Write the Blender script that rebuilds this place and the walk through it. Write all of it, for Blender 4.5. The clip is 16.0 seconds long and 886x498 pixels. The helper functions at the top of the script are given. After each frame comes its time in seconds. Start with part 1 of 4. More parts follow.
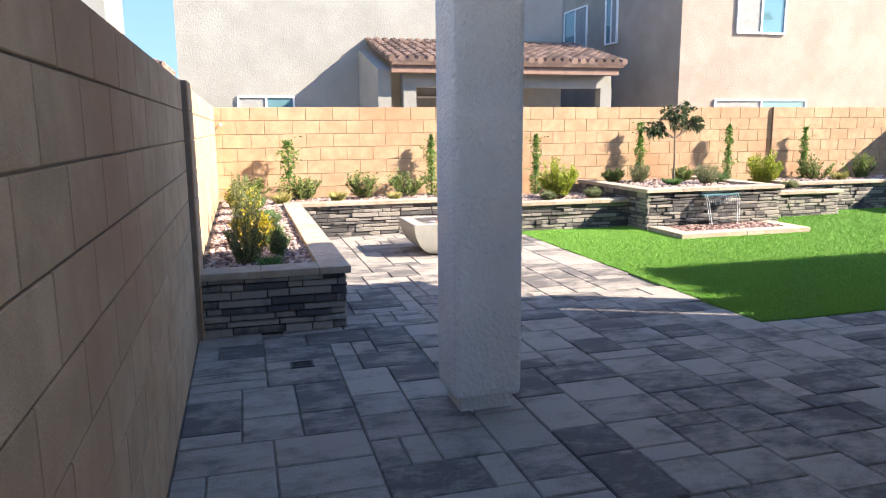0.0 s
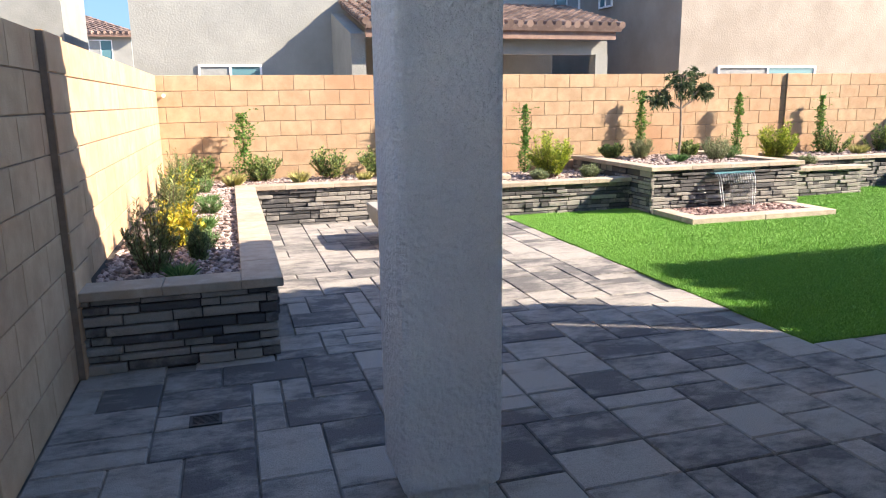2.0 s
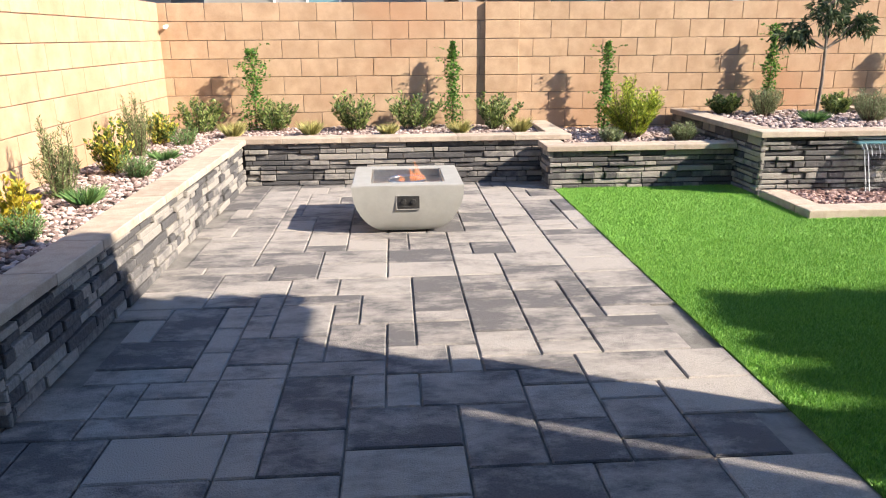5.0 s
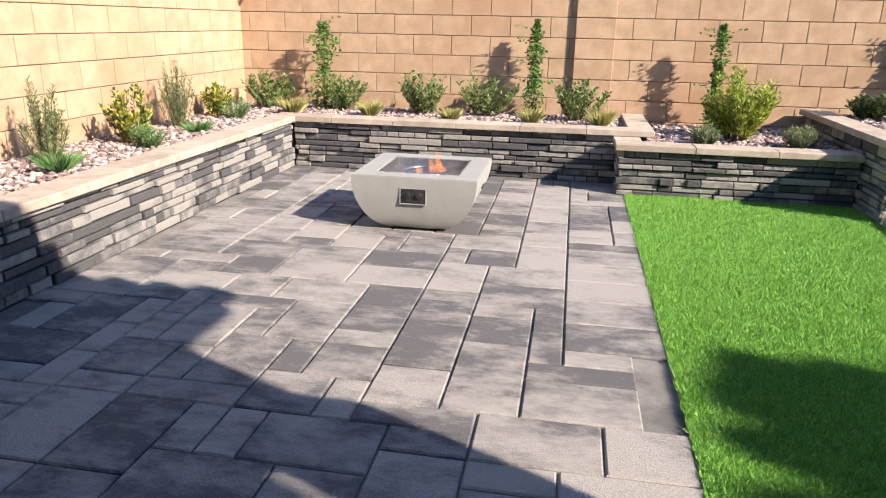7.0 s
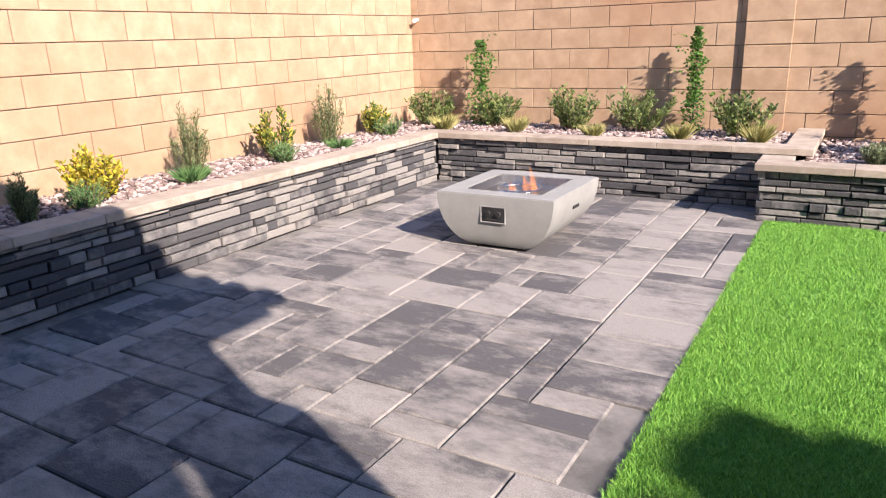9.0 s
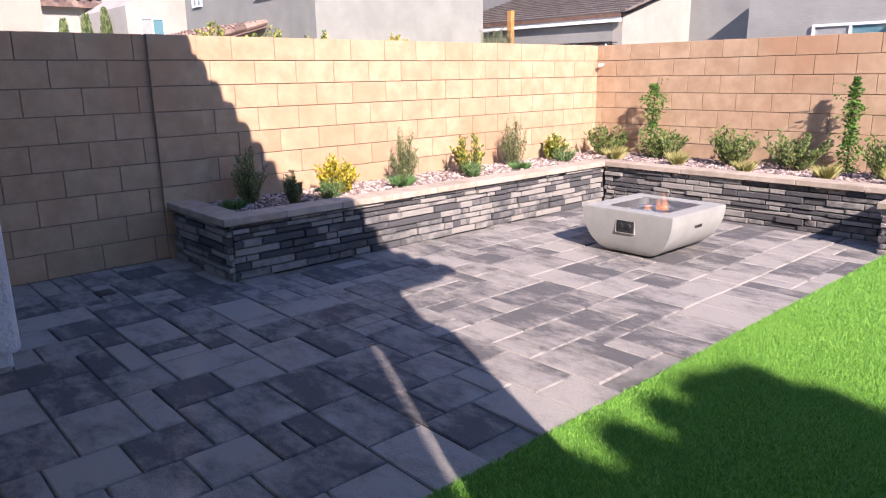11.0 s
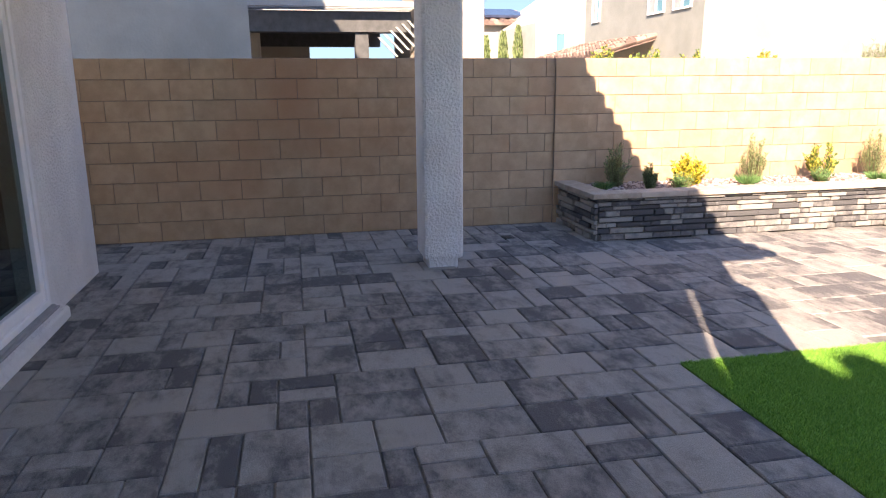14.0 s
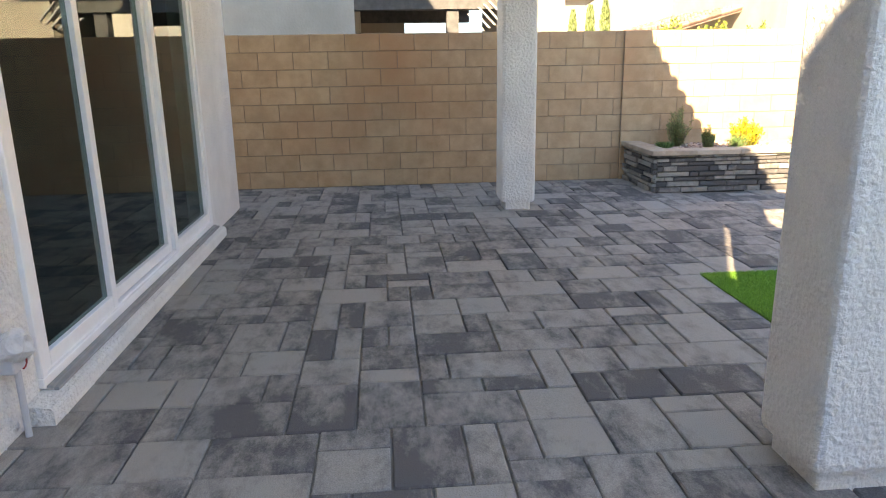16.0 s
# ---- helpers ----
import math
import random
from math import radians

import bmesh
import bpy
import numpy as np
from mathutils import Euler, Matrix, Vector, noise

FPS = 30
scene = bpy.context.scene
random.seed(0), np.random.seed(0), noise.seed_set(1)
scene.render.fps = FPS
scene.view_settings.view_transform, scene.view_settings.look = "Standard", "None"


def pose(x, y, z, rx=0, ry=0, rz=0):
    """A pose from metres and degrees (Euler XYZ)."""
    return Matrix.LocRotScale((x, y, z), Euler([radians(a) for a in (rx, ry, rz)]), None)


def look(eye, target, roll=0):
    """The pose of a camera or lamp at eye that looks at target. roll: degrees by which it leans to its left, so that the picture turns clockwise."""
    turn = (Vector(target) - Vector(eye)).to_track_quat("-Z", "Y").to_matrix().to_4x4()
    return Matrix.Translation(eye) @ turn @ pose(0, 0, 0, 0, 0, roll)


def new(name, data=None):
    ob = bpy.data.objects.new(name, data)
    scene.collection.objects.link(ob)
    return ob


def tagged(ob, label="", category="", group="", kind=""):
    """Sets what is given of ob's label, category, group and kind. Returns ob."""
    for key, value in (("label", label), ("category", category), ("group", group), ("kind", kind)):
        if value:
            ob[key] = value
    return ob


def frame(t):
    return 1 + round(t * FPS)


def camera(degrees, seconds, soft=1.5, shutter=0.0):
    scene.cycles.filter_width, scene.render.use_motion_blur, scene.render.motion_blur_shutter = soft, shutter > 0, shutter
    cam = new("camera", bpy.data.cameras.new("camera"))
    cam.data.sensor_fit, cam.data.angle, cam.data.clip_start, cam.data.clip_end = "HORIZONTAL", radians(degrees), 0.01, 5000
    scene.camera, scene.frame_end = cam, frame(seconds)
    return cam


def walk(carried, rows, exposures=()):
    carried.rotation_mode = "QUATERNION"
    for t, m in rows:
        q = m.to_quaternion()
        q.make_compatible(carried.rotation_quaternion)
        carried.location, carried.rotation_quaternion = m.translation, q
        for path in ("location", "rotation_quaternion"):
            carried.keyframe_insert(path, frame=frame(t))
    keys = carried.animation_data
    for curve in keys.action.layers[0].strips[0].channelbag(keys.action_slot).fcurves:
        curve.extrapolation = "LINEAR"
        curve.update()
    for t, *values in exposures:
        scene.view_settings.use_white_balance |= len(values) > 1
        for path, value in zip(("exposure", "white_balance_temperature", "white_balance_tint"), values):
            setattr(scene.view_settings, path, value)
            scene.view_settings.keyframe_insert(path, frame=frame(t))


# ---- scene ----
cam = camera(64.5, 16.0, soft=1.1)
PATH = [
    (0, (-0.11, 0.032, 1.509), (0.425, 1.929, 1.17), -0.5),
    (0.5, (-0.053, 0.285, 1.486), (0.448, 2.186, 1.122), -0.7),
    (1, (0.064, 0.581, 1.488), (0.551, 2.482, 1.102), -0.7),
    (1.5, (0.18, 0.884, 1.475), (0.699, 2.772, 1.071), -0.9),
    (2, (0.401, 1.192, 1.478), (0.957, 3.068, 1.064), -0.8),
    (2.5, (0.692, 1.451, 1.501), (1.254, 3.322, 1.071), -0.4),
    (3, (0.953, 1.738, 1.528), (1.508, 3.601, 1.058), -0.1),
    (3.5, (1.312, 2.016, 1.532), (1.825, 3.88, 1.021), 0.2),
    (4, (1.598, 2.286, 1.527), (2.032, 4.161, 0.984), 0.5),
    (4.5, (1.856, 2.554, 1.499), (2.153, 4.449, 0.931), 0.2),
    (5, (2.126, 2.747, 1.469), (2.256, 4.656, 0.889), -0.4),
    (5.2, (2.245, 2.858, 1.462), (2.317, 4.768, 0.872), 0.0),
    (7.3, (3.397, 3.679, 1.363), (2.968, 5.532, 0.745), 1.0),
    (7.5, (3.52, 3.797, 1.362), (3.015, 5.632, 0.747), 0.9),
    (8, (3.749, 3.969, 1.362), (3.099, 5.763, 0.763), 0.6),
    (8.5, (4.046, 4.066, 1.39), (3.23, 5.797, 0.808), -0.6),
    (9, (4.274, 3.959, 1.387), (3.28, 5.597, 0.811), -1.9),
    (9.5, (4.541, 3.775, 1.4), (3.359, 5.28, 0.82), -2.5),
    (9.7, (4.702, 3.692, 1.409), (3.44, 5.135, 0.836), -3.0),
    (12, (5.961, 2.758, 1.569), (4.407, 3.944, 1.144), 0.8),
    (12.5, (6.289, 2.661, 1.585), (4.627, 3.686, 1.152), 0.4),
    (13, (6.552, 2.486, 1.572), (4.783, 3.305, 1.128), -0.1),
    (13.5, (6.826, 2.379, 1.574), (4.969, 2.968, 1.118), -0.9),
    (14, (7.122, 2.357, 1.567), (5.215, 2.754, 1.112), -0.5),
    (14.5, (7.452, 2.298, 1.554), (5.529, 2.593, 1.094), -0.2),
    (15, (7.749, 2.284, 1.543), (5.82, 2.517, 1.071), -0.4),
    (15.5, (8.078, 2.294, 1.527), (6.149, 2.483, 1.036), -0.7),
    (16, (8.377, 2.216, 1.51), (6.451, 2.372, 0.994), -0.9),
]
EXPOSURES = [(0, 2.22, 7300, 15), (3, 1.9, 7200, 14), (5, 1.72, 7050, 14), (9, 1.44, 6700, 22), (12, 1.58, 6500, 28), (13.5, 1.97, 7300, 26), (14.5, 2.67, 9000, 19), (16, 3.12, 10600, 15)]
walk(cam, [(t, look(eye, target, roll)) for t, eye, target, roll in PATH], EXPOSURES)

# ---- world, sun ----
SUN = Vector((-1.0, 0.46, -0.70)).normalized()
world = bpy.data.worlds.new("sky")
scene.world = world
world.use_nodes = True
wn = world.node_tree
sky = wn.nodes.new("ShaderNodeTexSky")
sky.sky_type, sky.sun_disc = "NISHITA", False
sky.sun_elevation = math.asin(-SUN.z)
sky.sun_rotation = math.atan2(-SUN.x, -SUN.y)
sky.air_density, sky.dust_density, sky.ozone_density = 0.8, 0.0, 4.0
wn.links.new(sky.outputs[0], wn.nodes["Background"].inputs[0])
wn.nodes["Background"].inputs[1].default_value = 0.12
sun_data = bpy.data.lights.new("sun", "SUN")
sun_data.energy, sun_data.angle, sun_data.color = 4.3, radians(0.5), (1.0, 0.93, 0.82)
sun = new("sun", sun_data)
sun.matrix_world = look((0, 0, 20), Vector((0, 0, 20)) + SUN)

# ---- materials ----
def material(name, c1, c2, scale=6.0, rough=0.85, bump=0.0, bscale=60.0, rnd=0.0, island=False, metal=0.0, c3=None, fine=0.0, detail=6.0, stain=None, stain_scale=1.2, deep=0.012, lo=0.36, hi=0.66, stretch=None, gloss=0.5):
    """Two-tone noise colour, optional per-object variation, grain and relief."""
    m = bpy.data.materials.new(name)
    m.use_nodes = True
    t = m.node_tree
    b = t.nodes["Principled BSDF"]
    b.inputs["Roughness"].default_value, b.inputs["Metallic"].default_value = rough, metal
    b.inputs["Specular IOR Level"].default_value = gloss
    tc = t.nodes.new("ShaderNodeNewGeometry")
    n = t.nodes.new("ShaderNodeTexNoise")
    n.inputs["Scale"].default_value, n.inputs["Detail"].default_value = scale, detail
    n.inputs["Roughness"].default_value = 0.73 if stretch else 0.65
    t.links.new(tc.outputs["Position"], n.inputs["Vector"])
    ramp = t.nodes.new("ShaderNodeValToRGB")
    e = ramp.color_ramp.elements
    e[0].position, e[0].color = lo, (*c1, 1)
    e[1].position, e[1].color = hi, (*c2, 1)
    if c3:
        k = ramp.color_ramp.elements.new((lo + hi) / 2)
        k.color = (*c3, 1)
    fac = n.outputs["Fac"]
    if rnd:
        if island:
            src = tc.outputs["Random Per Island"]
        else:
            src = t.nodes.new("ShaderNodeObjectInfo").outputs["Random"]
        a = t.nodes.new("ShaderNodeMath")
        a.operation = "MULTIPLY_ADD"
        a.inputs[1].default_value, a.inputs[2].default_value = rnd, -rnd / 2
        t.links.new(src, a.inputs[0])
        shift = t.nodes.new("ShaderNodeVectorMath")
        shift.operation = "MULTIPLY_ADD"
        shift.inputs[1].default_value = (37, 53, 71)
        t.links.new(src, shift.inputs[0])
        t.links.new(tc.outputs["Position"], shift.inputs[2])
        if stretch:
            sc = t.nodes.new("ShaderNodeVectorMath")
            sc.operation = "MULTIPLY"
            sc.inputs[1].default_value = stretch
            t.links.new(shift.outputs[0], sc.inputs[0])
            shift = sc
        t.links.new(shift.outputs[0], n.inputs["Vector"])
        add = t.nodes.new("ShaderNodeMath")
        add.operation = "ADD"
        t.links.new(a.outputs[0], add.inputs[0])
        t.links.new(fac, add.inputs[1])
        fac = add.outputs[0]
    t.links.new(fac, ramp.inputs[0])
    col = ramp.outputs[0]
    if stain:
        n3 = t.nodes.new("ShaderNodeTexNoise")
        n3.inputs["Scale"].default_value = stain_scale
        n3.inputs["Detail"].default_value = 4
        t.links.new(tc.outputs["Position"], n3.inputs["Vector"])
        r3 = t.nodes.new("ShaderNodeMapRange")
        r3.inputs[1].default_value, r3.inputs[2].default_value = 0.5, 0.75
        t.links.new(n3.outputs["Fac"], r3.inputs[0])
        mx = t.nodes.new("ShaderNodeMixRGB")
        mx.inputs[2].default_value = (*stain, 1)
        t.links.new(r3.outputs[0], mx.inputs[0])
        t.links.new(col, mx.inputs[1])
        col = mx.outputs[0]
    if fine:
        n2 = t.nodes.new("ShaderNodeTexNoise")
        n2.inputs["Scale"].default_value = 220
        n2.inputs["Detail"].default_value = 3
        t.links.new(tc.outputs["Position"], n2.inputs["Vector"])
        mr = t.nodes.new("ShaderNodeMapRange")
        mr.inputs[1].default_value, mr.inputs[2].default_value = 0.3, 0.7
        mr.inputs[3].default_value, mr.inputs[4].default_value = 1 - fine, 1 + fine
        t.links.new(n2.outputs["Fac"], mr.inputs[0])
        mul = t.nodes.new("ShaderNodeMixRGB")
        mul.blend_type, mul.inputs[0].default_value = "MULTIPLY", 1
        t.links.new(col, mul.inputs[1])
        t.links.new(mr.outputs[0], mul.inputs[2])
        col = mul.outputs[0]
    t.links.new(col, b.inputs["Base Color"])
    if bump:
        nb = t.nodes.new("ShaderNodeTexNoise")
        nb.inputs["Scale"].default_value, nb.inputs["Detail"].default_value = bscale, 5
        t.links.new(tc.outputs["Position"], nb.inputs["Vector"])
        bp = t.nodes.new("ShaderNodeBump")
        bp.inputs["Strength"].default_value, bp.inputs["Distance"].default_value = bump, deep
        t.links.new(nb.outputs["Fac"], bp.inputs["Height"])
        if deep > 0.02:
            nf = t.nodes.new("ShaderNodeTexNoise")
            nf.inputs["Scale"].default_value, nf.inputs["Detail"].default_value = bscale * 5, 4
            t.links.new(tc.outputs["Position"], nf.inputs["Vector"])
            b2 = t.nodes.new("ShaderNodeBump")
            b2.inputs["Strength"].default_value, b2.inputs["Distance"].default_value = 0.7, 0.006
            t.links.new(nf.outputs["Fac"], b2.inputs["Height"])
            t.links.new(bp.outputs[0], b2.inputs["Normal"])
            bp = b2
        t.links.new(bp.outputs[0], b.inputs["Normal"])
    return m


M = {
    "block": material("tan_block", (0.37, 0.245, 0.15), (0.48, 0.335, 0.215), 5, 0.95, 0.35, 140, 0.12, fine=0.10, stain=(0.38, 0.21, 0.12), stain_scale=0.7),
    "block_far": material("tan_block_joined", (0.37, 0.245, 0.15), (0.48, 0.335, 0.215), 5, 0.95, 0.35, 140, 0.12, True, fine=0.10),
    "mortar": material("block_mortar", (0.19, 0.14, 0.105), (0.25, 0.19, 0.145), 20, 0.95, 0.3, 120),
    "paver": material("charcoal_paver", (0.105, 0.101, 0.102), (0.31, 0.286, 0.261), 4.0, 0.85, 0.6, 150, 0.26, fine=0.22, c3=(0.225, 0.209, 0.194), detail=15, lo=0.38, hi=0.60, stretch=(0.75, 1.3, 1), gloss=0.25),
    "paver_far": material("charcoal_paver_joined", (0.105, 0.101, 0.102), (0.31, 0.286, 0.261), 4.0, 0.85, 0.6, 150, 0.26, True, fine=0.22, c3=(0.225, 0.209, 0.194), detail=15, lo=0.38, hi=0.60, stretch=(0.75, 1.3, 1), gloss=0.25),
    "sand": material("joint_sand", (0.10, 0.095, 0.088), (0.25, 0.235, 0.215), 4, 0.95, 0.4, 200),
    "ledger": material("ledger_stone", (0.065, 0.064, 0.066), (0.25, 0.235, 0.212), 7, 0.85, 0.9, 45, 0.75, fine=0.18, c3=(0.15, 0.144, 0.138)),
    "core": material("dark_mortar", (0.02, 0.02, 0.02), (0.045, 0.042, 0.04), 20, 0.95),
    "cap": material("cast_cap", (0.30, 0.245, 0.19), (0.42, 0.355, 0.285), 9, 0.85, 0.35, 110, 0.25, fine=0.12),
    "stucco": material("pale_grey_stucco", (0.72, 0.71, 0.69), (0.81, 0.80, 0.775), 3, 0.92, 1.0, 42, fine=0.08, deep=0.026),
    "stucco_a": material("grey_white_stucco", (0.25, 0.253, 0.235), (0.31, 0.312, 0.29), 1.2, 0.95, 0.55, 26, fine=0.06),
    "stucco_b": material("beige_stucco", (0.29, 0.25, 0.208), (0.36, 0.312, 0.262), 1.2, 0.95, 0.6, 26, fine=0.06),
    "stucco_c": material("sage_grey_stucco", (0.22, 0.224, 0.212), (0.27, 0.274, 0.258), 1.2, 0.95, 0.6, 22),
    "stucco_s": material("pale_sage_stucco", (0.21, 0.215, 0.19), (0.26, 0.265, 0.235), 1.2, 0.95, 0.6, 22),
    "stucco_w": material("cream_stucco", (0.30, 0.282, 0.25), (0.36, 0.34, 0.30), 1.2, 0.95, 0.5, 22),
    "rooftile": material("clay_roof_tile", (0.13, 0.085, 0.07), (0.29, 0.20, 0.16), 2.5, 0.85, 0.4, 40, 0.5, True),
    "rooftile_g": material("grey_roof_tile", (0.10, 0.085, 0.078), (0.17, 0.145, 0.132), 2.5, 0.85, 0.4, 40, 0.5, True),
    "fascia": material("brown_fascia", (0.2, 0.12, 0.09), (0.27, 0.17, 0.13), 6, 0.7),
    "white": material("white_vinyl", (0.80, 0.81, 0.81), (0.86, 0.86, 0.86), 8, 0.35),
    "soil": material("desert_soil", (0.16, 0.11, 0.085), (0.24, 0.17, 0.13), 14, 1.0, 0.8, 70),
    "gravel": material("pink_river_gravel", (0.17, 0.12, 0.108), (0.44, 0.36, 0.33), 9, 0.8, 0.2, 60, 0.8, True, c3=(0.30, 0.222, 0.2)),
    "gravel_red": material("red_lava_gravel", (0.12, 0.06, 0.05), (0.36, 0.25, 0.22), 9, 0.8, 0.2, 60, 0.8, True, c3=(0.22, 0.13, 0.11)),
    "turf": material("turf_backing", (0.065, 0.19, 0.02), (0.13, 0.29, 0.037), 30, 0.95, 0.5, 150),
    "blade": material("turf_blade", (0.09, 0.27, 0.028), (0.22, 0.46, 0.065), 2.0, 0.6, 0, 60, 0.7, True),
    "desert": material("desert_ground", (0.28, 0.22, 0.17), (0.38, 0.31, 0.25), 0.6, 1.0, 0.4, 20),
    "concrete": material("cast_concrete", (0.265, 0.266, 0.246), (0.31, 0.308, 0.286), 6, 0.75, 0.05, 90, fine=0.05),
    "foam": material("white_water_and_glint", (0.7, 0.73, 0.75), (0.85, 0.87, 0.88), 40, 0.15),
    "black": material("black_plastic", (0.015, 0.015, 0.015), (0.03, 0.03, 0.03), 20, 0.5),
    "steel": material("brushed_steel", (0.5, 0.5, 0.5), (0.62, 0.62, 0.62), 30, 0.28, metal=1.0),
    "bark": material("grey_bark", (0.15, 0.12, 0.10), (0.26, 0.22, 0.18), 25, 0.95, 0.6, 90),
    "stem": material("woody_stem", (0.09, 0.06, 0.035), (0.16, 0.11, 0.07), 30, 0.9),
    "wood": material("orange_timber", (0.4, 0.18, 0.05), (0.5, 0.25, 0.08), 9, 0.8),
    "beam": material("dark_beam", (0.05, 0.051, 0.051), (0.08, 0.081, 0.081), 8, 0.8),
    "lattice": material("grey_lattice", (0.28, 0.275, 0.265), (0.34, 0.335, 0.325), 8, 0.8),
    "dim_room": material("unlit_room_wall", (0.06, 0.065, 0.065), (0.09, 0.095, 0.095), 4, 0.9),
    "blind": material("window_blind", (0.24, 0.25, 0.245), (0.31, 0.32, 0.31), 9, 0.8),
    "solar": material("solar_cells", (0.02, 0.025, 0.05), (0.035, 0.045, 0.08), 3, 0.25),
    "bag": material("clear_grey_bag", (0.5, 0.5, 0.5), (0.62, 0.62, 0.62), 20, 0.3, 0.6, 30),
    "red": material("red_cable", (0.35, 0.02, 0.02), (0.4, 0.03, 0.03), 9, 0.5),
    "conduit": material("grey_conduit", (0.45, 0.46, 0.48), (0.52, 0.53, 0.55), 9, 0.5),
}


def leaf_material(name, c1, c2, c3=None):
    m = material(name, c1, c2, 14, 0.55, 0, 60, 0.9, True, c3=c3)
    b = m.node_tree.nodes["Principled BSDF"]
    b.inputs["Transmission Weight"].default_value = 0.0
    tr = m.node_tree.nodes.new("ShaderNodeBsdfTranslucent")
    mix = m.node_tree.nodes.new("ShaderNodeMixShader")
    mix.inputs[0].default_value = 0.3
    ramp = [n for n in m.node_tree.nodes if n.type == "VALTORGB"][0]
    m.node_tree.links.new(ramp.outputs[0], tr.inputs[0])
    out = m.node_tree.nodes["Material Output"]
    m.node_tree.links.new(b.outputs[0], mix.inputs[1])
    m.node_tree.links.new(tr.outputs[0], mix.inputs[2])
    m.node_tree.links.new(mix.outputs[0], out.inputs[0])
    return m


M["rosemary"] = leaf_material("rosemary_leaf", (0.085, 0.125, 0.045), (0.26, 0.32, 0.14))
M["yellow"] = leaf_material("golden_leaf", (0.30, 0.25, 0.02), (0.62, 0.50, 0.05), (0.16, 0.22, 0.03))
M["shoot"] = leaf_material("yellow_green_leaf", (0.08, 0.14, 0.03), (0.50, 0.46, 0.07), (0.2, 0.27, 0.05))
M["green"] = leaf_material("shrub_leaf", (0.06, 0.11, 0.03), (0.24, 0.31, 0.09))
M["bright"] = leaf_material("lime_leaf", (0.14, 0.21, 0.02), (0.42, 0.48, 0.06))
M["vine"] = leaf_material("vine_leaf", (0.04, 0.13, 0.02), (0.13, 0.28, 0.04))
M["olive"] = leaf_material("olive_leaf", (0.022, 0.045, 0.018), (0.09, 0.13, 0.055))
M["tuft"] = leaf_material("straw_grass", (0.27, 0.27, 0.09), (0.52, 0.48, 0.2))
M["bluegrass"] = leaf_material("blue_green_grass", (0.06, 0.15, 0.045), (0.18, 0.32, 0.11))
M["lavender"] = leaf_material("grey_green_leaf", (0.12, 0.16, 0.07), (0.26, 0.31, 0.16))


def glass(name, tint, rough=0.0, clear=True):
    m = bpy.data.materials.new(name)
    m.use_nodes = True
    b = m.node_tree.nodes["Principled BSDF"]
    b.inputs["Base Color"].default_value = (*tint, 1)
    b.inputs["Roughness"].default_value = rough
    b.inputs["IOR"].default_value = 1.5
    b.inputs["Transmission Weight"].default_value = 1.0 if clear else 0.0
    return m


M["pane"] = glass("tinted_glass", (0.20, 0.38, 0.33))
M["farpane"] = glass("blue_window_glass", (0.10, 0.22, 0.25), 0.03, False)
M["farpane"].node_tree.nodes["Principled BSDF"].inputs["Specular IOR Level"].default_value = 0.9
M["water"] = glass("falling_water", (0.95, 0.97, 1.0), 0.08)
M["water"].node_tree.nodes["Principled BSDF"].inputs["IOR"].default_value = 1.2
flame = bpy.data.materials.new("gas_flame")
flame.use_nodes = True
fb = flame.node_tree.nodes["Principled BSDF"]
fb.inputs["Base Color"].default_value = (0.9, 0.3, 0.05, 1)
fb.inputs["Emission Color"].default_value = (1.0, 0.32, 0.06, 1)
fb.inputs["Emission Strength"].default_value = 0.35
fb.inputs["Alpha"].default_value = 0.10
M["flame"] = flame


# ---- building helpers ----
def mesh_of(name, bm, mat):
    me = bpy.data.meshes.new(name)
    bm.to_mesh(me)
    bm.free()
    me.materials.append(M[mat] if isinstance(mat, str) else mat)
    return me


def part(name, bm, mat, parent=None, label=""):
    ob = new(name, mesh_of(name, bm, mat))
    if parent:
        ob.parent = parent
    if label:
        ob["label"] = label
    return ob


def empty(name, loc=(0, 0, 0), label="", category="", group="", kind=""):
    ob = new(name)
    ob.location = loc
    ob.empty_display_size = 0.1
    return tagged(ob, label, category, group, kind)


def box_into(bm, x0, y0, z0, x1, y1, z1, bevel=0.0):
    r = bmesh.ops.create_cube(bm, size=1.0, matrix=Matrix.Translation(((x0 + x1) / 2, (y0 + y1) / 2, (z0 + z1) / 2)) @ Matrix.Diagonal((x1 - x0, y1 - y0, z1 - z0, 1)))
    if bevel:
        edges = list({e for v in r["verts"] for e in v.link_edges})
        bmesh.ops.bevel(bm, geom=edges, offset=bevel, segments=1, affect="EDGES")
    return bm


def box(x0, y0, z0, x1, y1, z1, bevel=0.0):
    return box_into(bmesh.new(), x0, y0, z0, x1, y1, z1, bevel)


def boxes(*rows, bevel=0.0):
    bm = bmesh.new()
    for r in rows:
        box_into(bm, *r, bevel)
    return bm


def rod(bm, a, b, r1, r2=None, n=7):
    a, b = Vector(a), Vector(b)
    d = b - a
    q = d.to_track_quat("Z", "Y").to_matrix().to_4x4()
    bmesh.ops.create_cone(bm, cap_ends=True, segments=n, radius1=r1, radius2=r1 if r2 is None else r2, depth=d.length, matrix=Matrix.Translation((a + b) / 2) @ q)
    return bm


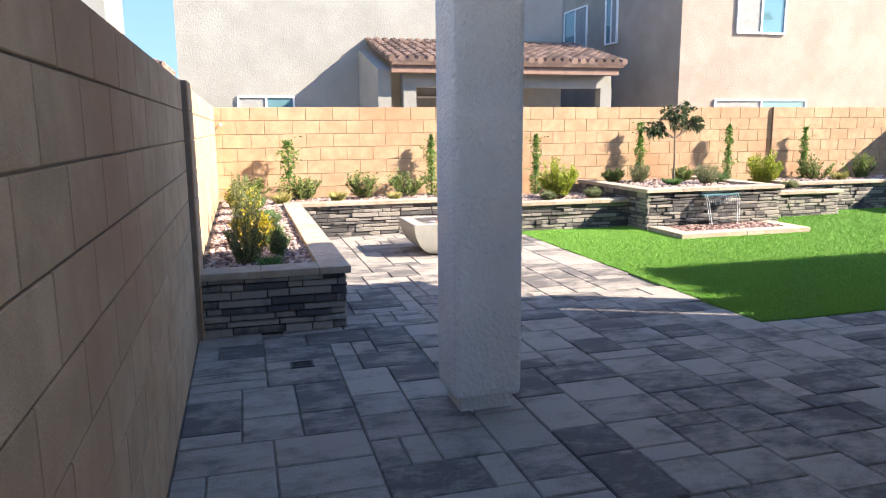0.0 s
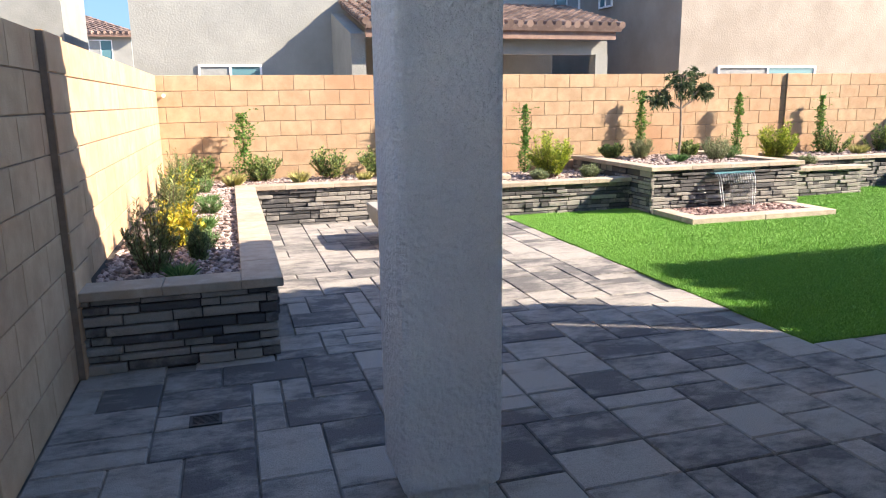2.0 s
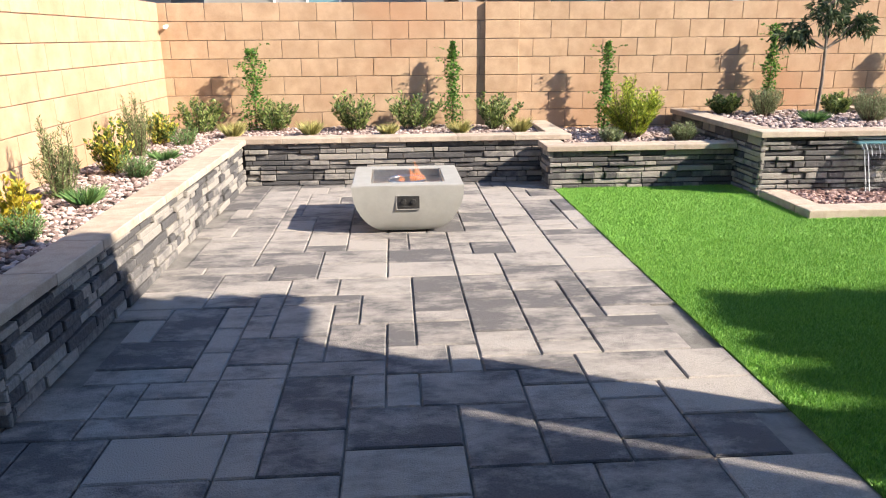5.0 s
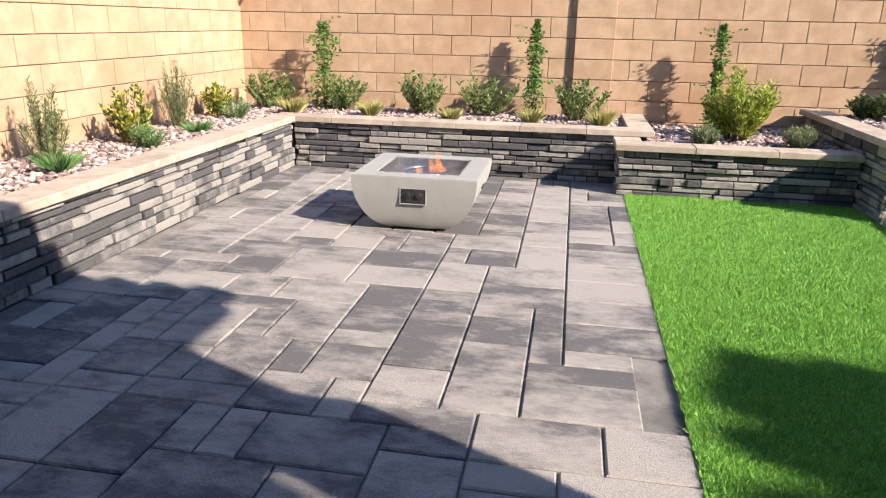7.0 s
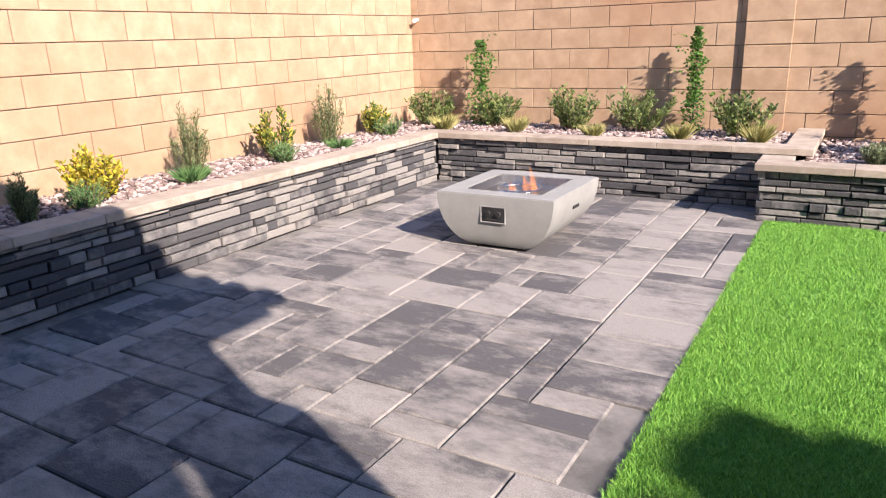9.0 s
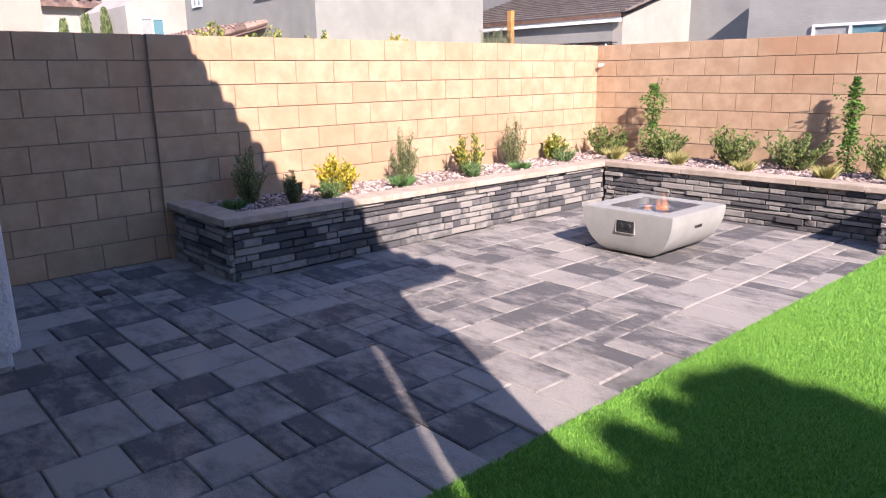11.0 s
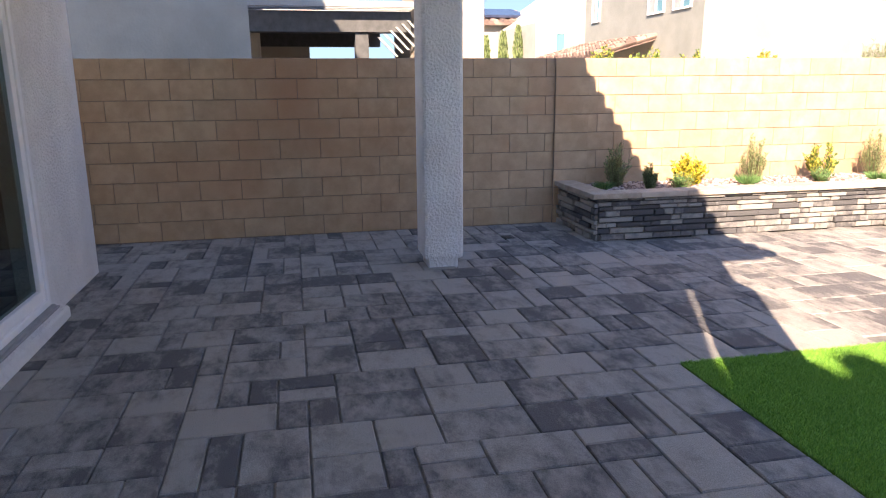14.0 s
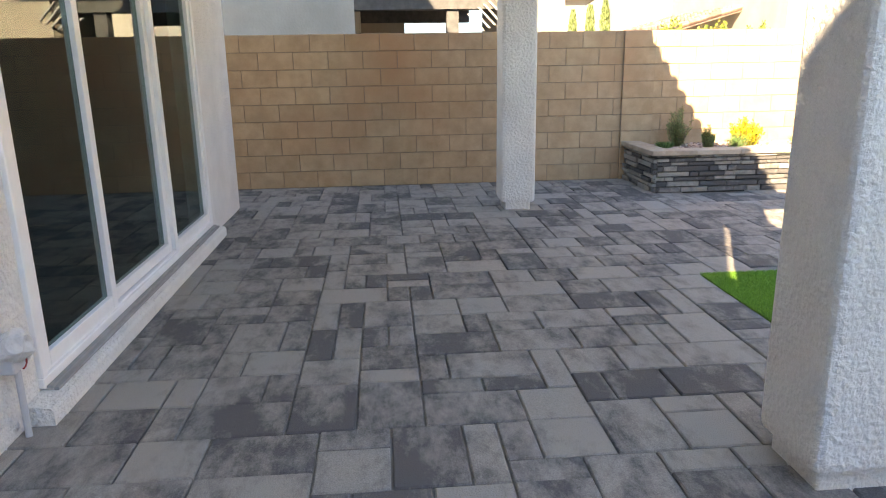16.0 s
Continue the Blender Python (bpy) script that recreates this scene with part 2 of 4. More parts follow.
def prism(points, axis, lo, hi):
    """A flat outline pushed along an axis ('x' or 'y')."""
    bm = bmesh.new()
    put = (lambda p, w: (w, p[0], p[1])) if axis == "x" else (lambda p, w: (p[0], w, p[1]))
    a = [bm.verts.new(put(p, lo)) for p in points]
    b = [bm.verts.new(put(p, hi)) for p in points]
    bm.faces.new(a), bm.faces.new(b[::-1])
    for i in range(len(points)):
        j = (i + 1) % len(points)
        bm.faces.new((a[j], a[i], b[i], b[j]))
    bmesh.ops.recalc_face_normals(bm, faces=bm.faces)
    return bm


def joined_mesh(name, verts, faces, mat):
    me = bpy.data.meshes.new(name)
    me.from_pydata(verts, [], faces)
    me.materials.append(M[mat])
    me.update()
    return me


BOX_FACES = ((0, 1, 2, 3), (4, 7, 6, 5), (0, 4, 5, 1), (1, 5, 6, 2), (2, 6, 7, 3), (3, 7, 4, 0))


def slab_verts(x0, y0, z0, x1, y1, z1, b):
    """A block whose front (+local z) edges are eased: 12 corners."""
    return [(x0, y0, z1 - b), (x1, y0, z1 - b), (x1, y1, z1 - b), (x0, y1, z1 - b),
            (x0 + b, y0 + b, z1), (x1 - b, y0 + b, z1), (x1 - b, y1 - b, z1), (x0 + b, y1 - b, z1),
            (x0, y0, z0), (x1, y0, z0), (x1, y1, z0), (x0, y1, z0)]


SLAB_FACES = [(4, 5, 6, 7), (0, 1, 5, 4), (1, 2, 6, 5), (2, 3, 7, 6), (3, 0, 4, 7), (8, 9, 1, 0), (9, 10, 2, 1), (10, 11, 3, 2), (11, 8, 0, 3)]
piece_meshes = {}


def piece_mesh(name, w, h, d, b, mat):
    """A shared eased slab, w by h, d proud, centred, front towards +z."""
    key = (name, round(w, 3), round(h, 3), round(d, 3), mat)
    if key not in piece_meshes:
        piece_meshes[key] = joined_mesh(name, slab_verts(-w / 2, -h / 2, 0, w / 2, h / 2, d, b), SLAB_FACES, mat)
    return piece_meshes[key]


def face_pose(origin, u, v, n):
    """A pose whose local x, y, z run along u, v, n."""
    m = Matrix((u, v, n)).transposed().to_4x4()
    m.translation = origin
    return m


def lay(name, parent, frame_m, rects, d, b, mat, far_mat=None, keep=lambda c: True, far_name="pieces", shim=0.0, rng=random.Random(4)):
    """Lays rectangles (x0, y0, x1, y1) of a plane: near ones as parts, the rest joined."""
    fv, ff = [], []
    for x0, y0, x1, y1 in rects:
        c = frame_m @ Vector(((x0 + x1) / 2, (y0 + y1) / 2, 0))
        dd = d + (round(rng.uniform(-shim, shim) / 0.002) * 0.002 if shim else 0.0)
        if keep(c):
            ob = new(name, piece_mesh(name, x1 - x0, y1 - y0, dd, b, mat))
            ob.parent = parent
            ob.matrix_basis = frame_m @ Matrix.Translation(((x0 + x1) / 2, (y0 + y1) / 2, 0))
        else:
            k = len(fv)
            fv += [tuple(frame_m @ Vector(p)) for p in slab_verts(x0, y0, 0, x1, y1, dd, b)]
            ff += [tuple(i + k for i in f) for f in SLAB_FACES]
    if fv:
        ob = new(far_name, joined_mesh(far_name, fv, ff, far_mat or mat))
        ob.parent = parent
        ob["kind"] = "stuff"


def cmu(length, courses, phase, joint=0.007, w=0.4175, h=0.2055):
    """Running-bond blocks; phase is where a joint of the even courses falls."""
    out = []
    for c in range(courses):
        x = phase - w - w / 2 * (c % 2)
        while x < length - 0.02:
            a, b = max(x, 0) + joint / 2, min(x + w, length) - joint / 2
            if b - a > 0.03:
                out.append((a, c * h + joint / 2, b, (c + 1) * h - joint / 2))
            x += w
    return out


def ledger(length, height, seed):
    rng = random.Random(seed)
    out, z = [], 0.0
    while z < height - 0.02:
        h = rng.choice((0.045, 0.052, 0.06, 0.066))
        if height - z - h < 0.028:
            h = height - z
        x = -rng.uniform(0, 0.25)
        while x < length:
            w = rng.choice((0.11, 0.16, 0.2, 0.26, 0.32, 0.38))
            a, b = max(x, 0), min(x + w, length)
            if b - a > 0.04:
                out.append((a + 0.004, z + 0.0045, b - 0.004, z + h - 0.0055))
            x += w
        z += h
    return out


def ashlar(x0, y0, x1, y1, g, seed):
    """Mixed rectangular pavers on a grid, laid both ways; no single squares where a pair fits."""
    rng = random.Random(seed)
    nx, ny = int(round((x1 - x0) / g)), int(round((y1 - y0) / g))
    used = np.zeros((nx, ny), bool)
    kinds = [(3, 2), (2, 3), (2, 2), (2, 2), (3, 2), (1, 2), (2, 1), (3, 1)]
    out = []
    for j in range(ny):
        for i in range(nx):
            if used[i, j]:
                continue
            run = 0
            while i + run < nx and run < 6 and not used[i + run, j]:
                run += 1
            order = kinds[:]
            rng.shuffle(order)
            best = (1, 1)
            for w, h in order + [(3, 1), (2, 1), (1, 3), (1, 2)]:
                if w > run or j + h > ny or used[i:i + w, j:j + h].any() or run - w == 1:
                    continue
                best = (w, h)
                break
            w, h = best
            used[i:i + w, j:j + h] = True
            out.append((x0 + i * g, y0 + j * g, x0 + (i + w) * g, y0 + (j + h) * g))
    return out


# ---- the plan ----
WX, BY, EX = -0.50, 11.27, 12.9       # faces of the side, back and far fences
TOP = 1.85
PX, PY0, PB = 0.60, 5.28, 9.97        # side planter's face, its near end, back planter's face
TX, TY0, TY1 = 3.72, 4.456, 9.42      # turf corner
CY, CX0, CX1 = 9.52, 3.64, 5.52       # low planter
FX0, FX1, FY = 5.52, 7.85, 9.02       # fountain planter
DX1, DY = 9.6, 9.62                   # planter past the fountain
EXY = 10.1

ground = part("ground", box(-400, -400, -0.4, 400, 400, -0.09), "desert")
tagged(ground, "pale dry desert ground under the whole neighbourhood", "ground", kind="structure")
floor = part("pavement", box(WX, -4.2, -0.08, 12.9, PB + 0.1, -0.014), "sand")
tagged(floor, "charcoal and grey mixed concrete paver patio", "pavement", kind="structure")


def fence(name, frame_m, length, label, keep, pilasters):
    """Block fence: mortar body, facing blocks, and pilasters. Local x along, y up, z out."""
    body = new(name, mesh_of(name, box(0, -0.08, -0.15, length, TOP - 0.006, 0), "mortar"))
    body.matrix_basis = frame_m
    tagged(body, label, "fence wall", kind="structure")
    for x in pilasters:
        p = part("pilaster", box(x + 0.003, -0.05, 0.0, x + 0.397, TOP - 0.003, 0.044), "mortar", body)
    return body


side_m = face_pose((WX, -4.0, 0), (0, 1, 0), (0, 0, 1), (1, 0, 0))
back_m = face_pose((WX - 0.15, BY, 0), (1, 0, 0), (0, 0, 1), (0, -1, 0))
side_wall = fence("wall_west", side_m, BY + 4.0, "tan concrete block fence wall in running bond", None, (9.23,))
back_wall = fence("wall_north", back_m, EX - WX + 0.15, "tan concrete block fence wall behind the planters", None, (3.86, 10.15))
east_wall = part("wall_east", box(EX, -4.0, -0.08, EX + 0.15, BY + 0.15, TOP), "block_far")
tagged(east_wall, "tan concrete block fence wall at the far side", "fence wall", kind="structure")


# ---- own house ----
house = empty("house", (3, 0, 0), "pale grey stucco house with large sliding windows", "house", kind="structure")
HY, HX0 = 0.625, 0.70
WIN0, WIN1, WTOP, WBOT = 2.0, 5.32, 2.35, 0.10


def rel(ob, parent):
    ob.parent = parent
    ob.matrix_parent_inverse = Matrix.Translation(-parent.location)
    return ob


for r in ((HX0, HY - 0.2, -0.05, WIN0, HY, 2.75), (WIN1, HY - 0.2, -0.05, 10.2, HY, 2.75), (WIN0, HY - 0.2, WTOP, WIN1, HY, 2.75), (WIN0, HY - 0.2, -0.05, WIN1, HY, WBOT), (HX0, -4.2, -0.05, HX0 + 0.2, HY - 0.2, 2.75)):
    rel(part("wall", box(*r, 0.012), "stucco"), house)
rel(part("window_ledge", prism([(HY, -0.03), (HY + 0.12, -0.03), (HY + 0.12, 0.065), (HY + 0.108, 0.08), (HY, WBOT - 0.004)], "x", WIN0 - 0.04, WIN1 + 0.16), "stucco", None, "pale stucco foam ledge under the sliding windows"), house)
# Room walls coloured dark to stand for the unlit inside behind the glass.
rel(part("room", boxes((WIN0 - 0.5, HY - 3.2, -0.02, WIN1 + 0.5, HY - 0.21, 0.05), (WIN0 - 0.5, HY - 3.3, -0.02, WIN1 + 0.5, HY - 3.2, 2.75), (WIN0 - 0.6, HY - 3.2, -0.02, WIN0 - 0.5, HY - 0.21, 2.75), (WIN1 + 0.5, HY - 3.2, -0.02, WIN1 + 0.6, HY - 0.21, 2.75), (WIN0 - 0.5, HY - 3.2, 2.6, WIN1 + 0.5, HY - 0.21, 2.75)), "dim_room"), house)
bm = boxes((WIN0, HY - 0.09, WBOT, WIN1, HY + 0.02, WBOT + 0.05), (WIN0, HY - 0.09, WTOP - 0.05, WIN1, HY + 0.02, WTOP), (WIN0, HY - 0.09, WBOT + 0.05, WIN0 + 0.05, HY + 0.02, WTOP - 0.05), (WIN1 - 0.05, HY - 0.09, WBOT + 0.05, WIN1, HY + 0.02, WTOP - 0.05), (WIN0 + 0.05, HY - 0.02, WBOT + 0.05, WIN1 - 0.05, HY + 0.005, WBOT + 0.065), bevel=0.004)
wframe = rel(part("window_frame", bm, "white", None, "white vinyl sliding window frame"), house)
rel(part("sill_track", boxes((WIN0 + 0.01, HY + 0.021, WBOT - 0.003, WIN1 - 0.01, HY + 0.05, WBOT + 0.012), (WIN0 + 0.01, HY + 0.051, WBOT - 0.012, WIN1 - 0.01, HY + 0.075, WBOT + 0.002), bevel=0.002), "lattice", None, "grey sliding track under the windows"), house)
MULL = (3.12, 4.33)
ends = (WIN0 + 0.05,) + MULL + (WIN1 - 0.05,)
for i in range(3):
    a, b = ends[i], ends[i + 1]
    y = HY - 0.025 if i % 2 else HY + 0.006
    z0, z1 = WBOT + 0.066, WTOP - 0.05
    s = 0.07
    rel(part("window_sash", boxes((a, y - 0.06, z0, a + s, y, z1), (b - s, y - 0.06, z0, b, y, z1), (a + s, y - 0.06, z0, b - s, y, z0 + s), (a + s, y - 0.06, z1 - s, b - s, y, z1), bevel=0.003), "white"), house)
    pane = rel(part("window_pane", box(a + s, y - 0.036, z0 + s, b - s, y - 0.030, z1 - s), "pane", None, "dark green tinted glass"), house)
    pane.visible_shadow = False
# Unseen wall added to keep the sun off the patio floor.
rel(part("added_shade_wall", box(10.2, HY, -0.05, 10.35, 1.63, 6.2), "stucco"), house)
# Unseen upper block added over the house to stop stray sun on the patio.
rel(part("added_shade_storey", box(HX0, -4.2, 2.76, 10.2, HY - 0.002, 6.2), "stucco"), house)
rel(part("patio_roof", box(0.85, HY, 3.3, 6.38, 4.32, 3.42), "stucco"), house)
bm = bmesh.new()
x = 0.88
while x < 6.4:
    rod(bm, (x, 4.0, 3.48), (x, 4.46, 3.42), 0.09, 0.09, 10)
    x += 0.26
rel(part("eave_tile", bm, "rooftile"), house)


def post(x0, y0, x1, y1, h=2.66):
    """Stucco patio post on a narrower footing."""
    cx, cy = (x0 + x1) / 2, (y0 + y1) / 2
    p = empty("patio_post", (cx, cy, 0), "pale grey textured stucco patio post on a narrow footing", "post", "patio posts")
    w, d = (x1 - x0) / 2, (y1 - y0) / 2
    part("footing", box(-w + 0.014, -d + 0.014, -0.02, w - 0.014, d - 0.014, 0.11, 0.005), "stucco", p)
    bm = bmesh.new()
    a, b, c = w + 0.03, d + 0.03, 0.03
    ring = []
    for sx, sy in ((1, -1), (1, 1), (-1, 1), (-1, -1)):
        pts = [(sx * (a - c), sy * b), (sx * (a - c * 0.29), sy * (b - c * 0.29)), (sx * a, sy * (b - c))]
        ring += pts if sx * sy < 0 else pts[::-1]
    g = random.Random(int(cx * 100))
    levels = []
    for z, k in ((0.088, 0.955), (0.10, 0.985), (0.125, 1.0), (h, 1.0)):
        levels.append([bm.verts.new((px * k, py * k, z + (g.uniform(-0.006, 0.006) if z < 1 else 0))) for px, py in ring])
    for lo, hi in zip(levels, levels[1:]):
        for i in range(12):
            bm.faces.new((lo[i], lo[(i + 1) % 12], hi[(i + 1) % 12], hi[i]))
    bm.faces.new(levels[0][::-1]), bm.faces.new(levels[-1])
    bmesh.ops.recalc_face_normals(bm, faces=bm.faces)
    part("shaft", bm, "stucco", p)
    return p


post(0.933, 3.44, 1.253, 3.73)
post(5.97, 3.70, 6.30, 4.01)
rel(part("patio_beam", box(0.9, 3.55, 2.65, 6.36, 3.9, 3.29, 0.02), "stucco"), house)


# ---- the clear blue distance ----
def far_sky(radius, height, a0, a1, steps=40):
    """A wide arc of plain clear sky far behind the roofs."""
    verts, faces = [], []
    for i in range(steps + 1):
        a = a0 + (a1 - a0) * i / steps
        for r, z in ((radius, -1.0), (radius, height), (radius + 2, height), (radius + 2, -1.0)):
            verts.append((r * math.cos(a), r * math.sin(a), z))
    for i in range(steps):
        for k in range(4):
            p, q = i * 4 + k, i * 4 + (k + 1) % 4
            faces.append((p, q, q + 4, p + 4))
    m = bpy.data.materials.new("clear_sky")
    m.use_nodes = True
    t = m.node_tree
    geo = t.nodes.new("ShaderNodeNewGeometry")
    split = t.nodes.new("ShaderNodeSeparateXYZ")
    span = t.nodes.new("ShaderNodeMapRange")
    span.inputs[2].default_value = height
    ramp = t.nodes.new("ShaderNodeValToRGB")
    e = ramp.color_ramp.elements
    e[0].color, e[1].color = (0.125, 0.225, 0.32, 1), (0.042, 0.125, 0.29, 1)
    glow = t.nodes.new("ShaderNodeEmission")
    t.links.new(geo.outputs["Position"], split.inputs[0])
    t.links.new(split.outputs["Z"], span.inputs[0])
    t.links.new(span.outputs[0], ramp.inputs[0])
    t.links.new(ramp.outputs[0], glow.inputs[0])
    t.links.new(glow.outputs[0], t.nodes["Material Output"].inputs[0])
    M["far_sky"] = m
    return tagged(new("backdrop", joined_mesh("backdrop", verts, faces, "far_sky")), "clear pale blue sky behind the far roofs", "sky", kind="structure")


far_sky(220.0, 85.0, math.radians(20), math.radians(215))

# ---- planters ----
def planter(name, faces, soil, cap_rects, top, label, seed):
    """Ledger-stone planter. faces: (origin, u, n, length); top is the cap's upper side."""
    p = empty(name, soil[0], label, "planter")
    inv = Matrix.Translation(-p.location)
    body = part("body", box(*soil[1]), "core", p)
    body.matrix_parent_inverse = inv
    for k, (o, u, n, length) in enumerate(faces):
        m = inv @ face_pose(o, u, (0, 0, 1), n)
        lay("stone", p, m, ledger(length, top - 0.055, seed + k), 0.035, 0.005, "ledger", shim=0.016)
    for r in cap_rects:
        x0, y0, x1, y1 = r
        along = x1 - x0 > y1 - y0
        length = (x1 - x0) if along else (y1 - y0)
        n = max(1, round(length / 0.55))
        for i in range(n):
            a, b = length * i / n + 0.0012, length * (i + 1) / n - 0.0012
            q = (x0 + a, y0, x0 + b, y1) if along else (x0, y0 + a, x1, y0 + b)
            c = part("cap_stone", box(q[0], q[1], top - 0.055, q[2], q[3], top, 0.005), "cap", p)
            c.matrix_parent_inverse = inv
    return p


S = 0.04
CO, CI = 0.035, 0.20   # cap overhang and inner reach
T1 = 0.49
planter("planter", [((PX - S, PY0 + S, 0), (0, 1, 0), (1, 0, 0), PB - PY0 - S + 0.0), ((WX, PY0 + S, 0), (1, 0, 0), (0, -1, 0), PX - WX)],
        ((0.05, 7, 0), (WX + 0.002, PY0 + S, -0.06, PX - S, PB + S - 0.004, T1 - 0.06)),
        [(PX - CI, PY0 - CO, PX + CO, PB - CO), (WX + 0.05, PY0 - CO, PX - CI, PY0 + CI)], T1,
        "ledger stone raised planter with tan cap along the side fence", 11)
planter("planter", [((PX, PB + S, 0), (1, 0, 0), (0, -1, 0), CX0 + 0.2 - PX)],
        ((2, 10.5, 0), (WX + 0.002, PB + S, -0.06, 3.9, BY - 0.002, T1 - 0.06)),
        [(PX - CI, PB - CO, 3.96, PB + CI), (3.74, PB + CI, 3.96, BY - 0.05)], T1,
        "ledger stone raised planter with tan cap along the back fence", 21)
T2 = 0.435
planter("planter", [((CX0, CY + S, 0), (1, 0, 0), (0, -1, 0), CX1 - CX0), ((CX0 + S, PB - 0.02, 0), (0, -1, 0), (-1, 0, 0), PB - CY - 0.02)],
        ((4.6, 10, 0), (CX0 + S, CY + S, -0.06, CX1 + 0.03, BY - 0.002, T2 - 0.06)),
        [(CX0 - CO, CY - CO, CX1, CY + CI), (CX0 - CO, CY + CI, CX0 + CI, PB - CO)], T2,
        "lower ledger stone planter with tan cap beside the lawn", 31)
T3 = 0.61
planter("fountain_planter", [((FX0, FY + S, 0), (1, 0, 0), (0, -1, 0), FX1 - FX0), ((FX0 + S, BY - 0.02, 0), (0, -1, 0), (-1, 0, 0), BY - FY - 0.02), ((FX1 - S, FY + S, 0), (0, 1, 0), (1, 0, 0), 2.0)],
        ((6.7, 10, 0), (FX0 + S, FY + S, -0.06, FX1 - S, BY - 0.004, T3 - 0.06)),
        [(FX0 - CO, FY - CO, FX1 + CO, FY + CI), (FX0 - CO, FY + CI, FX0 + CI, BY - 0.06), (FX1 - CI, FY + CI, FX1 + CO, BY - 0.06)], T3,
        "tall ledger stone planter with a sheet waterfall spout", 41)
planter("planter", [((FX1, DY + S, 0), (1, 0, 0), (0, -1, 0), DX1 - FX1), ((DX1 - S, DY + S, 0), (0, 1, 0), (1, 0, 0), EXY - DY)],
        ((8.6, 10.3, 0), (FX1 - 0.02, DY + S, -0.06, DX1 - S, BY - 0.006, T2 - 0.06)),
        [(FX1 + CO, DY - CO, DX1 + CO, DY + CI)], T2,
        "low ledger stone planter past the fountain", 51)
planter("planter", [((9.2, EXY + S, 0), (1, 0, 0), (0, -1, 0), EX - 9.2)],
        ((11, 10.5, 0), (9.2, EXY + S, -0.06, EX - 0.002, BY - 0.008, 0.5)),
        [(9.0, EXY - CO, EX - 0.02, EXY + CI), (9.0, EXY + CI, 9.22, BY - 0.06)], 0.53,
        "ledger stone raised planter with tan cap by the far corner", 61)

# fountain basin with its rim
basin = empty("fountain_basin", (6.6, 8.6, 0), "low tan stone basin filled with red gravel", "fountain basin")
for r in ((5.52, 8.14, 6.55, 8.36), (6.555, 8.14, 7.62, 8.36), (5.52, 8.365, 5.74, 8.97), (7.40, 8.365, 7.62, 8.97)):
    c = part("rim_stone", box(r[0], r[1], -0.03, r[2], r[3], 0.075, 0.006), "cap", basin)
    c.matrix_parent_inverse = Matrix.Translation(-basin.location)
c = part("bed", box(5.74, 8.36, -0.05, 7.40, 8.99, 0.03), "core", basin)
c.matrix_parent_inverse = Matrix.Translation(-basin.location)

spout = empty("waterfall_spout", (6.7, 8.98, 0.5), "clear acrylic spout pouring a thin sheet of water", "fountain")
part("lip", box(-0.31, -0.06, -0.012, 0.31, 0.05, 0.012, 0.003), "farpane", spout, "blue acrylic lip")
rng = random.Random(8)
# Edge strands are falling water; the short inner ones are highlights put in white.
for k in range(16):
    u = -0.29 + 0.58 * k / 15
    edge = k in (0, 1, 14, 15)
    bm = bmesh.new()
    top, last = (0.0 if edge or k % 3 else 0.02), None
    for q in range(9):
        f = q / 8 * (1.0 if edge else rng.uniform(0.1, 0.35))
        p = (u * (1 - 0.14 * f) + rng.uniform(-0.004, 0.004), -0.068 - 0.10 * math.sqrt(f), -0.005 - 0.42 * f)
        if last:
            rod(bm, last, p, rng.uniform(0.002, 0.005) if edge else rng.uniform(0.0008, 0.0028), n=5)
        last = p
    part("strand_and_glint", bm, "foam", spout, "white strand of falling water, short ones as painted highlights")
nx, nz = 30, 12
verts, faces = [], []
for j in range(nz + 1):
    f = j / nz
    for i in range(nx + 1):
        u = i / nx - 0.5
        w = 0.60 - 0.08 * f
        verts.append((u * w, -0.06 - 0.10 * math.sqrt(f) + rng.uniform(-0.006, 0.006), -0.005 - 0.42 * f))
for j in range(nz):
    for i in range(nx):
        a = j * (nx + 1) + i
        faces.append((a, a + 1, a + nx + 2, a + nx + 1))
sheet = new("water_sheet", joined_mesh("water_sheet", verts, faces, "water"))
sheet.parent = spout
so = sheet.modifiers.new("solid", "SOLIDIFY")
so.thickness = 0.006


